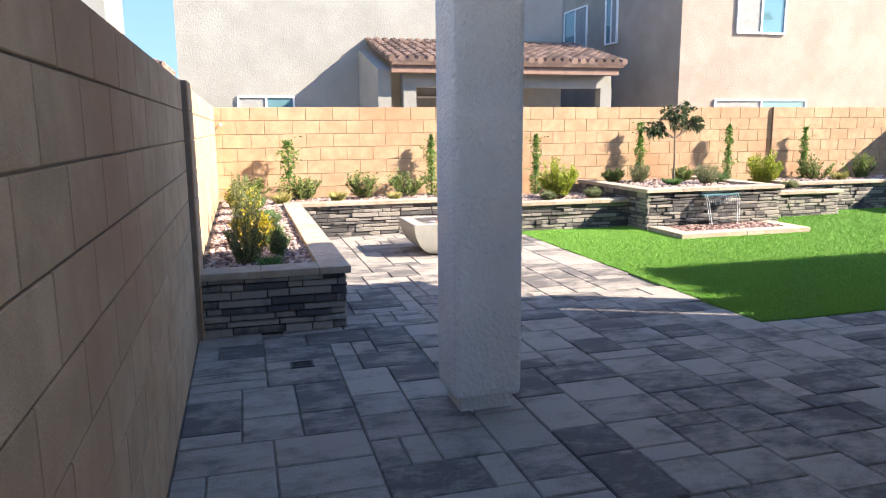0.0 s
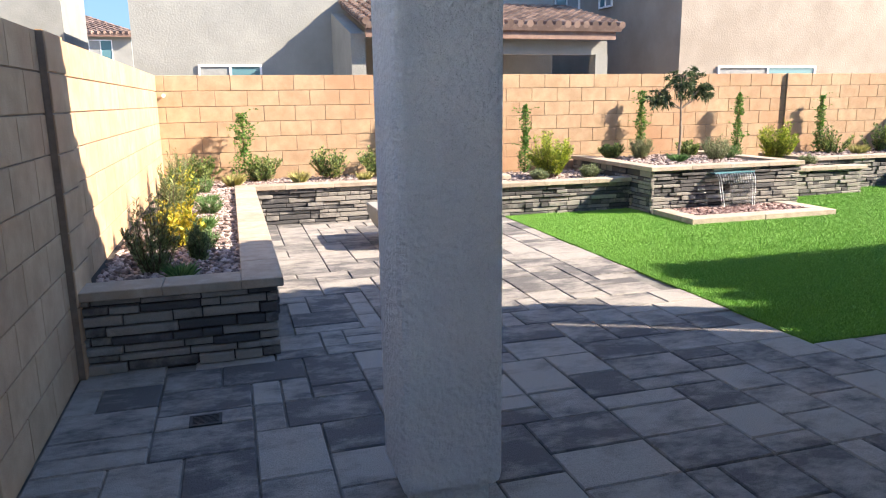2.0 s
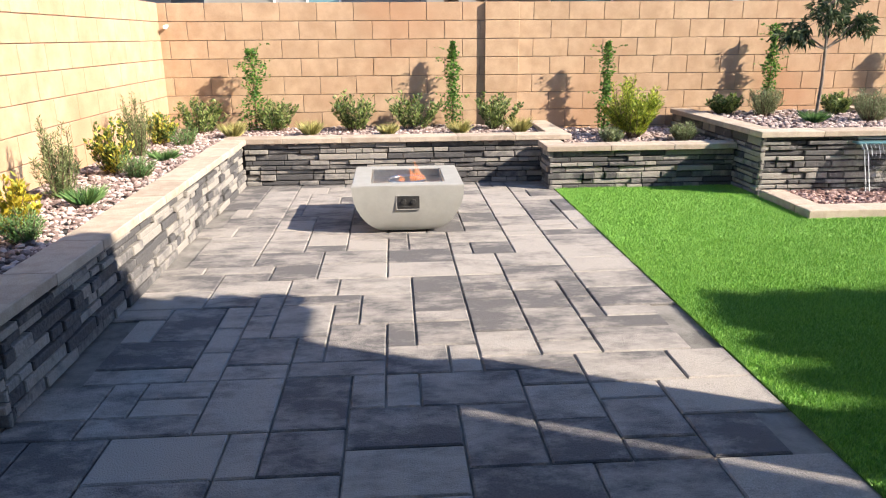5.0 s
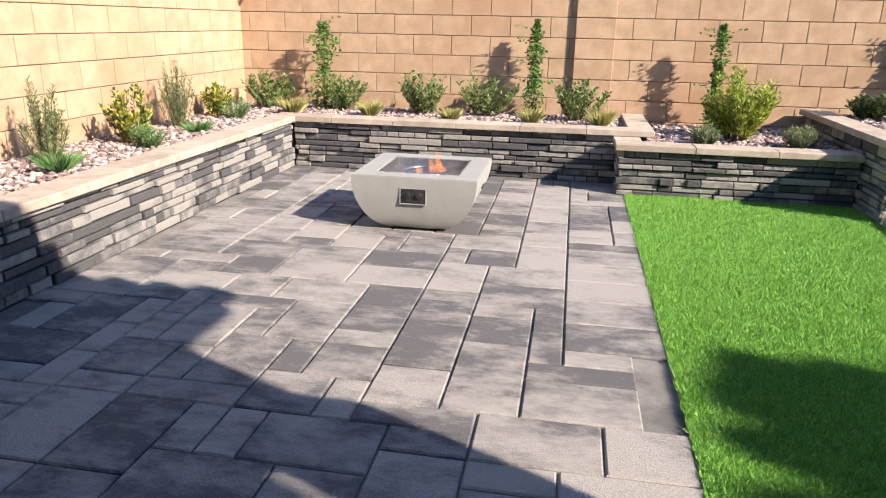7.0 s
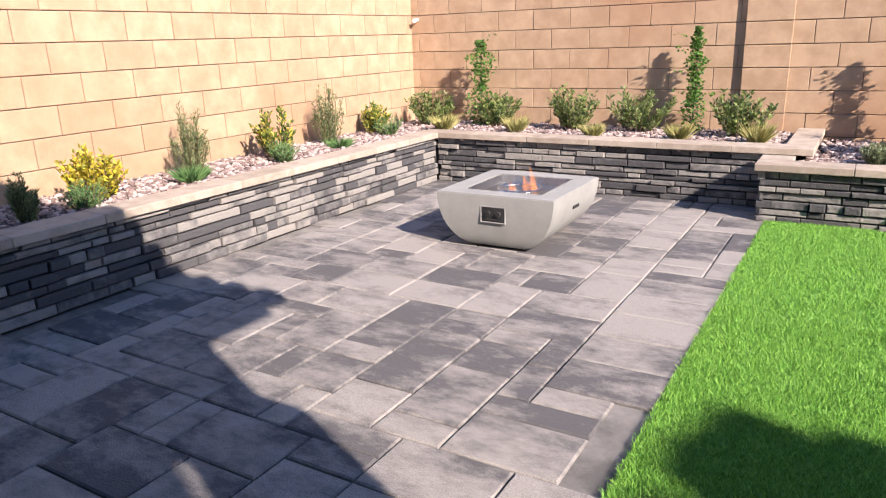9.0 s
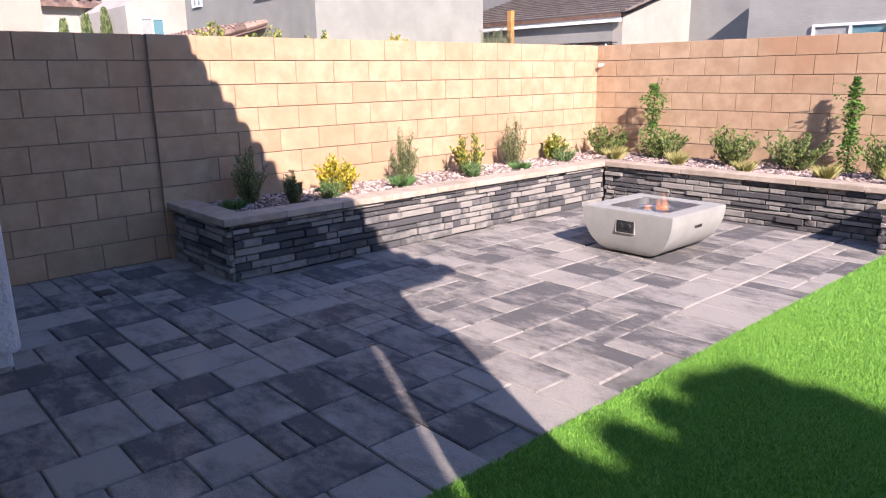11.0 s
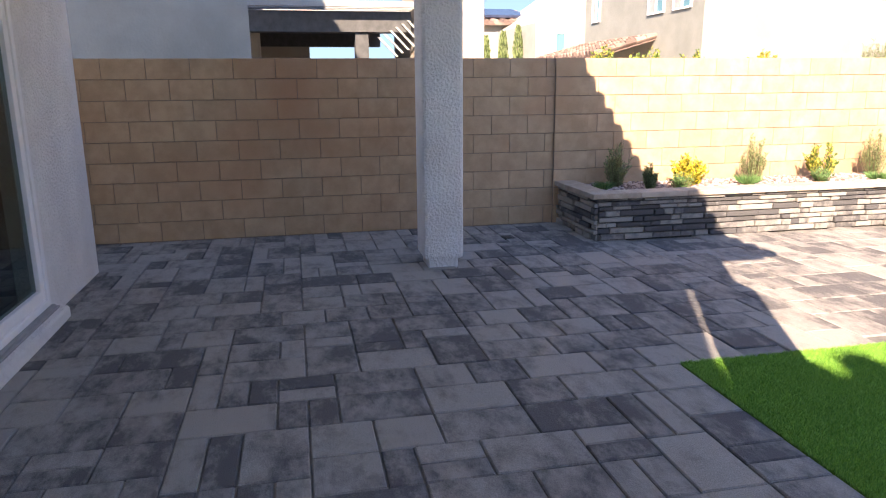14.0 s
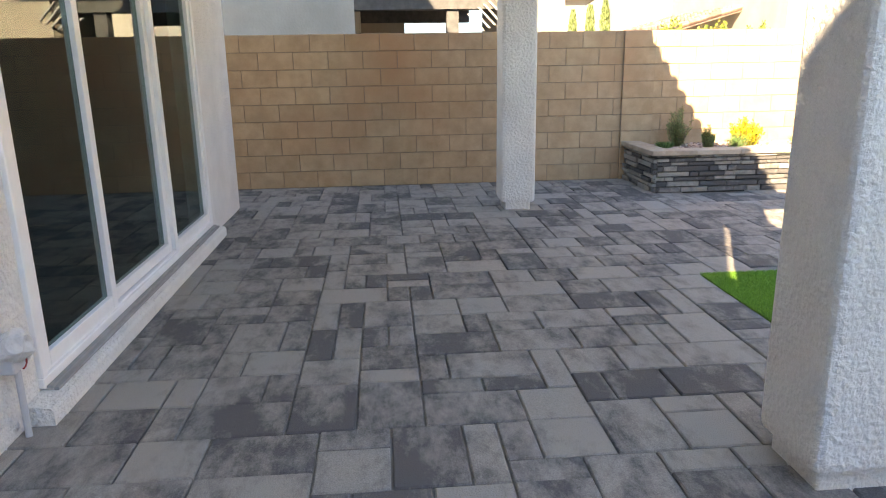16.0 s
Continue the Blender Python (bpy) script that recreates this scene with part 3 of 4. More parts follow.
# ---- fire pit ----
def fire_pit(cx, cy):
    p = empty("fire_pit", (cx, cy, 0), "square grey concrete bowl gas fire pit with a small flame", "fire pit")
    H, W, D = 0.385, 0.43, 0.43
    bm = bmesh.new()
    levels = []
    for f in (0.0, 0.015, 0.05, 0.1, 0.17, 0.26, 0.38, 0.52, 0.68, 0.84, 1.0):
        z = 0.016 + (H - 0.016) * f
        w = 0.17 + (W - 0.17) * (1 - (1 - f) ** 2.1) ** 0.56
        d = 0.345 + (D - 0.345) * (1 - (1 - f) ** 2.0) ** (1 / 2.0)
        levels.append([bm.verts.new((x * w, y * d, z)) for x, y in ((-1, -1), (1, -1), (1, 1), (-1, 1))])
    i0 = 0.285
    levels.append([bm.verts.new((x * i0, y * i0, H)) for x, y in ((-1, -1), (1, -1), (1, 1), (-1, 1))])
    levels.append([bm.verts.new((x * i0, y * i0, H - 0.07)) for x, y in ((-1, -1), (1, -1), (1, 1), (-1, 1))])
    for lo, hi in zip(levels, levels[1:]):
        for i in range(4):
            bm.faces.new((lo[i], lo[(i + 1) % 4], hi[(i + 1) % 4], hi[i]))
    bm.faces.new(levels[0][::-1]), bm.faces.new(levels[-1])
    bmesh.ops.recalc_face_normals(bm, faces=bm.faces)
    rim = [e for e in bm.edges if all(abs(v.co.z - H) < 1e-4 for v in e.verts)]
    bmesh.ops.bevel(bm, geom=rim, offset=0.006, segments=2, affect="EDGES")
    for e in bm.edges:
        e.smooth = e.calc_face_angle(0) < 0.6
    for f in bm.faces:
        f.smooth = True
    bowl = part("bowl", bm, "concrete", p)
    part("foot", box(-0.16, -0.31, 0, 0.16, 0.31, 0.018), "black", p)
    pan = part("burner_pan", boxes((-0.28, -0.28, H - 0.066, 0.28, 0.28, H - 0.06), (-0.284, -0.284, H - 0.06, -0.276, 0.284, H - 0.004), (0.276, -0.284, H - 0.06, 0.284, 0.284, H - 0.004), (-0.276, -0.284, H - 0.06, 0.276, -0.276, H - 0.004), (-0.276, 0.276, H - 0.06, 0.276, 0.284, H - 0.004)), "steel", p, "polished steel burner pan")
    bm = bmesh.new()
    for k in range(28):
        a, b = k / 28 * math.tau, (k + 1) / 28 * math.tau
        rod(bm, (0.15 * math.cos(a), 0.15 * math.sin(a), H - 0.035), (0.15 * math.cos(b), 0.15 * math.sin(b), H - 0.035), 0.011, n=6)
    part("burner_ring", bm, "steel", pan)
    rng = random.Random(3)
    for k, (x, y, h) in enumerate(((0.05, 0.0, 0.11), (0.09, 0.03, 0.17), (-0.04, -0.03, 0.06), (0.13, -0.03, 0.08))):
        bm = bmesh.new()
        pts = [(0.0, 0.022), (0.3, 0.028), (0.6, 0.016), (0.85, 0.007), (1.0, 0.001)]
        for (f, r), (g, q) in zip(pts, pts[1:]):
            rod(bm, (x - 0.03 * f * f, y, H - 0.05 + h * f), (x - 0.03 * g * g, y, H - 0.05 + h * g), r, q, 7)
        part("flame", bm, "flame", p, "orange gas flame")
    # control panel recessed look: frame, plate, two knobs
    y = -0.424
    panel = part("control_panel", box(-0.085, y - 0.004, 0.205, 0.085, y + 0.03, 0.305, 0.002), "black", p, "dark control plate with two black knobs")
    part("panel_frame", boxes((-0.091, y - 0.007, 0.199, 0.091, y + 0.03, 0.204), (-0.091, y - 0.007, 0.306, 0.091, y + 0.03, 0.311), (-0.091, y - 0.007, 0.204, -0.086, y + 0.03, 0.306), (0.086, y - 0.007, 0.204, 0.091, y + 0.03, 0.306)), "lattice", panel)
    for x in (-0.035, 0.04):
        part("knob", rod(bmesh.new(), (x, y - 0.018, 0.262), (x, y - 0.003, 0.262), 0.017, 0.02, 14), "black", panel, "black knob")
    part("igniter", box(-0.045, y - 0.008, 0.212, 0.02, y - 0.002, 0.226, 0.002), "black", panel)
    part("vent_slot", box(0.408, -0.05, 0.25, 0.424, 0.05, 0.27), "black", p)
    return p


fire_pit(2.22, 8.42)

# ---- drain cover set in the pavers ----
drain = empty("drain_cover", (0.19, 4.5, 0.0), "small black plastic drain grate set in pavers", "drain")
part("grate_frame", boxes((-0.075, -0.06, -0.01, 0.075, -0.045, 0.006), (-0.075, 0.045, -0.01, 0.075, 0.06, 0.006), (-0.075, -0.045, -0.01, -0.06, 0.045, 0.006), (0.06, -0.045, -0.01, 0.075, 0.045, 0.006)), "black", drain)
for k in range(6):
    part("grate_bar", box(-0.06, -0.04 + k * 0.014, -0.01, 0.06, -0.033 + k * 0.014, 0.005), "black", drain)

# ---- outlet box and conduit on the house wall ----
ebox = empty("outlet_box", (5.56, HY, 0.36), "grey weatherproof outlet box wrapped in a plastic bag", "outlet box")
part("box_body", box(-0.05, 0, -0.06, 0.05, 0.06, 0.06, 0.006), "conduit", ebox)
bm = bmesh.new()
bmesh.ops.create_icosphere(bm, subdivisions=3, radius=0.085, matrix=Matrix.Translation((0, 0.055, 0.05)) @ Matrix.Diagonal((0.9, 0.75, 0.8, 1)))
for v in bm.verts:
    v.co += noise.noise_vector(v.co * 22) * 0.02
part("plastic_bag", bm, "bag", ebox, "crumpled clear plastic bag")
part("conduit", rod(bmesh.new(), (0.0, 0.045, -0.36), (0.0, 0.045, -0.06), 0.014, n=12), "conduit", ebox)
bm = bmesh.new()
for k in range(6):
    a, b = k / 6 * math.pi, (k + 1) / 6 * math.pi
    rod(bm, (-0.02 - 0.035 * math.sin(a), 0.06, -0.03 + 0.03 * math.cos(a)), (-0.02 - 0.035 * math.sin(b), 0.06, -0.03 + 0.03 * math.cos(b)), 0.004, n=6)
part("cable", bm, "red", ebox, "red cable loop")

# pipe stub in the fence corner
stub = empty("pipe_stub", (-0.40, BY, 1.60), "short white plastic pipe stub in the fence", "pipe")
part("pipe", rod(bmesh.new(), (0, 0, 0), (0, -0.07, -0.01), 0.016, n=10), "white", stub)
part("pipe_cap", rod(bmesh.new(), (0, -0.06, -0.01), (0, -0.09, -0.013), 0.024, n=10), "white", stub)


# ---- gravel ----
def gravel(name, rects, z, count, size, mat, label, seed):
    g = np.random.RandomState(seed)
    p = (1 + 5 ** 0.5) / 2
    ico = np.array([(-1, p, 0), (1, p, 0), (-1, -p, 0), (1, -p, 0), (0, -1, p), (0, 1, p), (0, -1, -p), (0, 1, -p), (p, 0, -1), (p, 0, 1), (-p, 0, -1), (-p, 0, 1)]) / 1.9
    tri = np.array([(0, 11, 5), (0, 5, 1), (0, 1, 7), (0, 7, 10), (0, 10, 11), (1, 5, 9), (5, 11, 4), (11, 10, 2), (10, 7, 6), (7, 1, 8), (3, 9, 4), (3, 4, 2), (3, 2, 6), (3, 6, 8), (3, 8, 9), (4, 9, 5), (2, 4, 11), (6, 2, 10), (8, 6, 7), (9, 8, 1)])
    areas = np.array([(r[2] - r[0]) * (r[3] - r[1]) for r in rects])
    V, F = [], []
    k = 0
    for r, a in zip(rects, areas):
        for _ in range(int(count * a / areas.sum())):
            c = np.array((g.uniform(r[0], r[2]), g.uniform(r[1], r[3]), z + g.uniform(-0.012, 0.014)))
            s = size * g.uniform(0.55, 1.35) * np.array((1, g.uniform(0.6, 0.95), g.uniform(0.4, 0.7)))
            th = g.uniform(0, 6.28)
            v = ico * g.uniform(0.8, 1.15, (12, 1)) * s
            rot = np.array(((np.cos(th), -np.sin(th), 0), (np.sin(th), np.cos(th), 0), (0, 0, 1)))
            tl = g.uniform(-0.4, 0.4)
            rot = rot @ np.array(((1, 0, 0), (0, np.cos(tl), -np.sin(tl)), (0, np.sin(tl), np.cos(tl))))
            V.append(v @ rot.T + c)
            F.append(tri + k)
            k += 12
    ob = new(name, joined_mesh(name, np.concatenate(V).tolist(), np.concatenate(F).tolist(), mat))
    return tagged(ob, label, "gravel", kind="stuff")


gravel("gravel", [(WX + 0.06, PY0 + 0.2, PX - 0.18, PB), (WX + 0.06, PB, 3.74, BY - 0.03)], T1 - 0.055, 13000, 0.023, "gravel", "pinkish grey river gravel in the side and back planters", 1)
gravel("gravel", [(CX0 + 0.2, CY + 0.2, FX0, BY - 0.03)], T2 - 0.055, 2600, 0.026, "gravel", "pinkish grey river gravel in the low planter", 2)
gravel("gravel", [(FX0 + 0.2, FY + 0.2, FX1 - 0.2, BY - 0.03)], T3 - 0.055, 2600, 0.028, "gravel", "pinkish grey river gravel in the fountain planter", 3)
gravel("gravel", [(FX1, DY + 0.2, 9.1, BY - 0.03), (9.22, EXY + 0.2, EX - 0.05, BY - 0.03)], 0.43, 2600, 0.032, "gravel", "pinkish grey river gravel in the far planters", 4)
gravel("gravel", [(9.22, EXY + 0.2, EX - 0.05, BY - 0.03)], 0.505, 1500, 0.032, "gravel", "pinkish grey river gravel in the corner planter", 6)
gravel("gravel", [(5.74, 8.36, 7.40, 8.97)], 0.05, 1500, 0.028, "gravel_red", "reddish lava gravel in the fountain basin", 5)

# ---- turf ----
turf = part("lawn", boxes((TX, TY0, -0.04, EX - 0.002, 8.14, 0.004), (TX, 8.14, -0.04, 5.52, CY + 0.04, 0.004), (7.62, 8.14, -0.04, EX - 0.002, EXY + 0.04, 0.004)), "turf")
tagged(turf, "bright green artificial turf lawn beside the pavers", "lawn", kind="structure")


def blades(x0, y0, x1, y1, count, size, seed):
    g = np.random.RandomState(seed)
    n = count
    c = np.stack([g.uniform(x0, x1, n), g.uniform(y0, y1, n), np.full(n, 0.002)], 1)
    th = g.uniform(0, 6.283, n)
    w = size * 0.11
    side = np.stack([np.cos(th), np.sin(th), np.zeros(n)], 1) * w
    h = size * g.uniform(0.6, 1.1, n)
    lean = np.stack([g.normal(0, 0.5, n) * h, g.normal(0, 0.5, n) * h, h], 1)
    v = np.stack([c - side, c + side, c + lean], 1).reshape(-1, 3)
    f = np.arange(3 * n).reshape(-1, 3)
    ob = new("grass_blades", joined_mesh("grass_blades", v.tolist(), f.tolist(), "blade"))
    ob.parent = turf
    ob["kind"] = "stuff"


blades(TX - 0.012, TY0 - 0.012, 5.6, 7.6, 230000, 0.021, 1)
blades(TX - 0.012, 7.6, 5.6, CY + 0.03, 72000, 0.022, 2)
blades(5.6, TY0 - 0.012, 9.0, 8.13, 260000, 0.024, 3)
blades(7.62, 8.13, 9.6, DY, 45000, 0.026, 4)
blades(9.0, TY0 - 0.012, EX - 0.05, 10.1, 190000, 0.030, 5)


# ---- plants ----
def leaves_mesh(name, bases, dirs, lengths, widths, mat, g, flop=0.0):
    """Many small folded leaf blades as one mesh."""
    n = len(bases)
    d = dirs / np.linalg.norm(dirs, axis=1, keepdims=True)
    up = g.normal(0, 1, (n, 3))
    s = np.cross(d, up)
    s /= np.linalg.norm(s, axis=1, keepdims=True) + 1e-9
    nrm = np.cross(s, d)
    L, W = lengths[:, None], widths[:, None]
    mid = bases + d * L * 0.5 + nrm * W * 0.15
    tip = bases + d * L + np.array((0, 0, -1)) * L * flop
    v = np.stack([bases, mid - s * W * 0.5, tip, mid + s * W * 0.5], 1).reshape(-1, 3)
    k = np.arange(n)[:, None] * 4
    f = np.concatenate([k + np.array((0, 1, 2)), k + np.array((0, 2, 3))], 1).reshape(-1, 3)
    return joined_mesh(name, v.tolist(), f.tolist(), mat)


def plant(kind, loc, height, spread, label, seed, group=""):
    """A shrub: stems that fork from the base, with leaves along them."""
    spec = {
        "rosemary": ("rosemary", 32, 120, 0.032, 0.006, 0.62, 0.9),
        "golden": ("yellow", 34, 44, 0.042, 0.022, 0.85, 0.7),
        "shoots": ("shoot", 30, 42, 0.042, 0.02, 0.85, 0.75),
        "green": ("green", 32, 46, 0.048, 0.019, 0.9, 0.75),
        "bright": ("bright", 60, 90, 0.052, 0.013, 0.75, 0.6),
        "lavender": ("lavender", 60, 60, 0.036, 0.006, 0.8, 0.75),
        "juniper": ("bluegrass", 30, 60, 0.030, 0.005, 0.9, 0.7),
    }[kind]
    mat, stems, per, ll, lw, wide, tilt = spec
    g = np.random.RandomState(seed)
    height, spread = height * 1.15, spread * 1.12
    p = empty("shrub", loc, label, "shrub", group)
    bm = bmesh.new()
    B, D = [], []
    for i in range(stems):
        a = g.uniform(0, 6.283)
        r = spread * wide * np.sqrt(g.uniform(0.02, 1))
        hh = height * g.uniform(0.9 if loc[2] < 0 else 0.55, 1.0) * (1 - (0.05 if loc[2] < 0 else 0.35) * (r / (spread * wide + 1e-6)) ** 2)
        base = np.array((r * 0.25 * np.cos(a), r * 0.25 * np.sin(a), -0.02))
        top = np.array((r * np.cos(a), r * np.sin(a), hh))
        bend = np.array((g.normal(0, 0.12), g.normal(0, 0.12), 0.05)) * height
        pts = [base + (top - base) * f + bend * f * (1 - f) for f in (0, 0.35, 0.7, 1.0)]
        for q in range(3):
            rod(bm, pts[q], pts[q + 1], 0.0045 - 0.001 * q, 0.0035 - 0.001 * q, 4)
        for _ in range(per):
            f = g.uniform(0.82 if loc[2] < 0 else 0.08 if kind == "rosemary" else 0.18, 1.0)
            pos = base + (top - base) * f + bend * f * (1 - f)
            ang = g.uniform(0, 6.283)
            dv = np.array((np.cos(ang), np.sin(ang), g.uniform(0.1, 1.3) * tilt))
            off = np.array((np.cos(ang), np.sin(ang), 0)) * g.uniform(0, 0.012)
            B.append(pos + off), D.append(dv + (top - base) / (np.linalg.norm(top - base)) * 0.5)
    part("branching_stem", bm, "stem", p)
    n = len(B)
    ob = new("foliage", leaves_mesh("foliage", np.array(B), np.array(D), g.uniform(0.7, 1.25, n) * ll, g.uniform(0.7, 1.3, n) * lw, mat, g))
    ob.parent = p
    return p


def tuft(loc, height, spread, mat, label, seed, n=320):
    g = np.random.RandomState(seed)
    p = empty("grass_tuft", loc, label, "ornamental grass", "planter grasses")
    a = g.uniform(0, 6.283, n)
    r = g.uniform(0, 0.25, n) * spread
    B = np.stack([r * np.cos(a), r * np.sin(a), np.full(n, -0.01)], 1)
    out = g.uniform(0.05, 1.0, n) * spread
    D = np.stack([out * np.cos(a), out * np.sin(a), height * 1.2 * g.uniform(0.6, 1, n)], 1)
    L = np.linalg.norm(D, axis=1)
    ob = new("leaf_clump", leaves_mesh("leaf_clump", B, D, L, np.full(n, 0.005), mat, g, 0.12))
    ob.parent = p
    return p


def vine(loc, height, label, seed, fat=0.055):
    g = np.random.RandomState(seed)
    p = empty("climbing_vine", loc, label, "vine", "vines on the back fence")
    bm = bmesh.new()
    rod(bm, (0, 0, -0.03), (0.01, 0, height * 0.97), 0.008, 0.006, 6)
    last = np.array((0.0, 0.0, 0.0))
    for k in range(1, 25):
        q = np.array((0.02 * math.cos(k * 1.3), 0.02 * math.sin(k * 1.3), height * k / 25))
        rod(bm, last, q, 0.004, n=4)
        last = q
    part("stake", bm, "stem", p)
    n = int(1500 * height)
    z = g.uniform(0.0, 1, n) ** 0.9 * height
    w = 1.35 * fat * np.clip(0.62 + 0.34 * np.sin(z * 13 + seed) + 0.26 * np.sin(z * 31 + 2.1 * seed) + 0.7 * (1 - z / height), 0.2, 2.0)
    a = g.uniform(0, 6.283, n)
    rr = w * np.sqrt(g.uniform(0, 1, n))
    B = np.stack([rr * np.cos(a), rr * np.sin(a) * 0.8, z], 1)
    # a few loose runners
    for k in range(7):
        z0 = g.uniform(0.3, 1.0) * height
        sx = g.choice((-1, 1))
        for f in np.linspace(0, 1, 9):
            B = np.concatenate([B, [[sx * (0.03 + 0.17 * f), -0.02 * f, z0 + 0.09 * f - 0.04 * f * f]]])
    n = len(B)
    D = np.stack([g.normal(0, 1, n), g.normal(0, 1, n), g.uniform(-0.4, 0.8, n)], 1)
    ob = new("foliage", leaves_mesh("foliage", B, D, g.uniform(0.022, 0.042, n), g.uniform(0.016, 0.028, n), "vine", g))
    ob.parent = p
    return p


def topiary(loc, height, seed):
    """Small standard tree: straight trunk, forked limbs, an uneven head of long leaves in clumps."""
    g = np.random.RandomState(seed)
    p = empty("tree", loc, "young tree with a slim pale trunk and dark leaf clumps", "tree")
    bm = bmesh.new()
    zf = height * 0.60
    rod(bm, (0, 0, -0.03), (0.015, 0, zf * 0.5), 0.020, 0.017, 9)
    rod(bm, (0.015, 0, zf * 0.5), (0.0, 0, zf), 0.017, 0.015, 9)
    heads = [(-0.30, 0.02, 0.74, 0.15), (0.02, 0.05, 0.95, 0.17), (0.30, -0.03, 0.80, 0.16), (0.12, 0.12, 0.86, 0.15), (-0.10, -0.1, 0.84, 0.13), (0.42, 0.05, 0.76, 0.09), (-0.40, 0.0, 0.68, 0.09)]
    B, D = [], []
    for hx, hy, hz, r in heads:
        c = np.array((hx, hy, hz * height))
        rod(bm, (0, 0, zf - 0.02), c, 0.011, 0.005, 6)
        for _ in range(14):
            tip = c + g.normal(0, 0.55, 3) * r
            rod(bm, c, tip, 0.004, 0.002, 4)
            for _ in range(15):
                B.append(tip + g.normal(0, 0.012, 3))
                D.append((tip - c) / r * 0.6 + g.normal(0, 0.6, 3) + np.array((0, 0, -0.1)))
    part("trunk", bm, "bark", p)
    n = len(B)
    ob = new("crown", leaves_mesh("crown", np.array(B), np.array(D), g.uniform(0.06, 0.11, n), g.uniform(0.018, 0.028, n), "olive", g, 0.25))
    ob.parent = p
    return p


Z1, Z2, Z3 = T1 - 0.06, T2 - 0.06, T3 - 0.06
# side planter
plant("rosemary", (-0.12, 5.85, Z1), 0.50, 0.24, "tall grey-green rosemary shrub in shade by the fence", 1, "planter shrubs")
tuft((0.05, 5.62, Z1), 0.12, 0.12, "bluegrass", "low blue-green grass tuft in the planter gravel", 41)
plant("rosemary", (0.14, 6.12, Z1), 0.26, 0.10, "sparse young rosemary twig in the planter gravel", 31, "planter shrubs")
plant("golden", (-0.05, 6.68, Z1), 0.32, 0.22, "golden yellow variegated shrub in the planter gravel", 2, "planter shrubs")
plant("juniper", (0.16, 6.48, Z1), 0.17, 0.14, "small blue-green juniper tuft beside the cap", 3, "planter shrubs")
plant("rosemary", (-0.12, 7.55, Z1), 0.53, 0.21, "upright grey-green rosemary shrub by the fence", 4, "planter shrubs")
tuft((0.12, 7.33, Z1), 0.15, 0.16, "bluegrass", "low blue-green grass tuft in the planter gravel", 42)
plant("shoots", (-0.08, 8.42, Z1), 0.42, 0.20, "yellow-green shrub with tall shoots in gravel", 5, "planter shrubs")
plant("juniper", (0.15, 8.25, Z1), 0.18, 0.14, "small blue-green juniper tuft beside the cap", 6, "planter shrubs")
plant("rosemary", (-0.18, 9.25, Z1), 0.55, 0.22, "bushy grey-green rosemary shrub by the fence", 7, "planter shrubs")
tuft((0.10, 9.05, Z1), 0.12, 0.15, "bluegrass", "low blue-green grass tuft in the planter gravel", 43)
plant("shoots", (-0.22, 10.05, Z1), 0.30, 0.18, "yellow-green shrub with dark lower leaves", 8, "planter shrubs")
plant("juniper", (0.05, 9.92, Z1), 0.20, 0.16, "small grey-green juniper beside the corner", 9, "planter shrubs")
# back planter
plant("green", (-0.02, 10.85, Z1), 0.40, 0.30, "rounded green shrub in the fence corner", 10, "planter shrubs")
vine((0.55, 11.02, Z1), 0.92, "green vine climbing a stake by the fence", 11, 0.1)
plant("green", (0.80, 10.95, Z1), 0.36, 0.26, "dense green shrub at a vine's foot", 12, "planter shrubs")
tuft((0.40, 10.45, Z1), 0.20, 0.17, "tuft", "straw-yellow grass tuft in the planter gravel", 13)
tuft((1.22, 10.50, Z1), 0.20, 0.15, "tuft", "straw-yellow grass tuft in the planter gravel", 14)
plant("green", (1.68, 10.90, Z1), 0.42, 0.30, "open green shrub with upright shoots", 15, "planter shrubs")
tuft((2.06, 10.40, Z1), 0.16, 0.13, "tuft", "straw-yellow grass tuft in the planter gravel", 16)
plant("green", (2.35, 10.90, Z1), 0.46, 0.34, "open green shrub with long side shoots", 17, "planter shrubs")
vine((2.82, 11.08, Z1), 0.98, "slim green vine climbing a stake by the fence", 18, 0.06)
tuft((2.85, 10.45, Z1), 0.18, 0.15, "tuft", "straw-yellow grass tuft in the planter gravel", 19)
plant("green", (3.30, 10.78, Z1), 0.42, 0.28, "bushy green shrub near the planter's end", 20, "planter shrubs")
tuft((3.50, 10.42, Z1), 0.21, 0.16, "tuft", "straw-yellow grass tuft by the cap corner", 21)
# low planter
plant("bright", (4.72, 10.35, Z2), 0.62, 0.40, "bright lime green feathery bush by the fence", 22, "planter shrubs")
vine((4.62, 11.02, Z2), 1.02, "green vine climbing a stake behind the bush", 23)
plant("lavender", (4.38, 9.98, Z2), 0.16, 0.15, "small grey-green mound in the gravel", 24, "planter shrubs")
plant("lavender", (5.20, 10.05, Z2), 0.19, 0.16, "small grey-green mound beside the wall", 25, "planter shrubs")
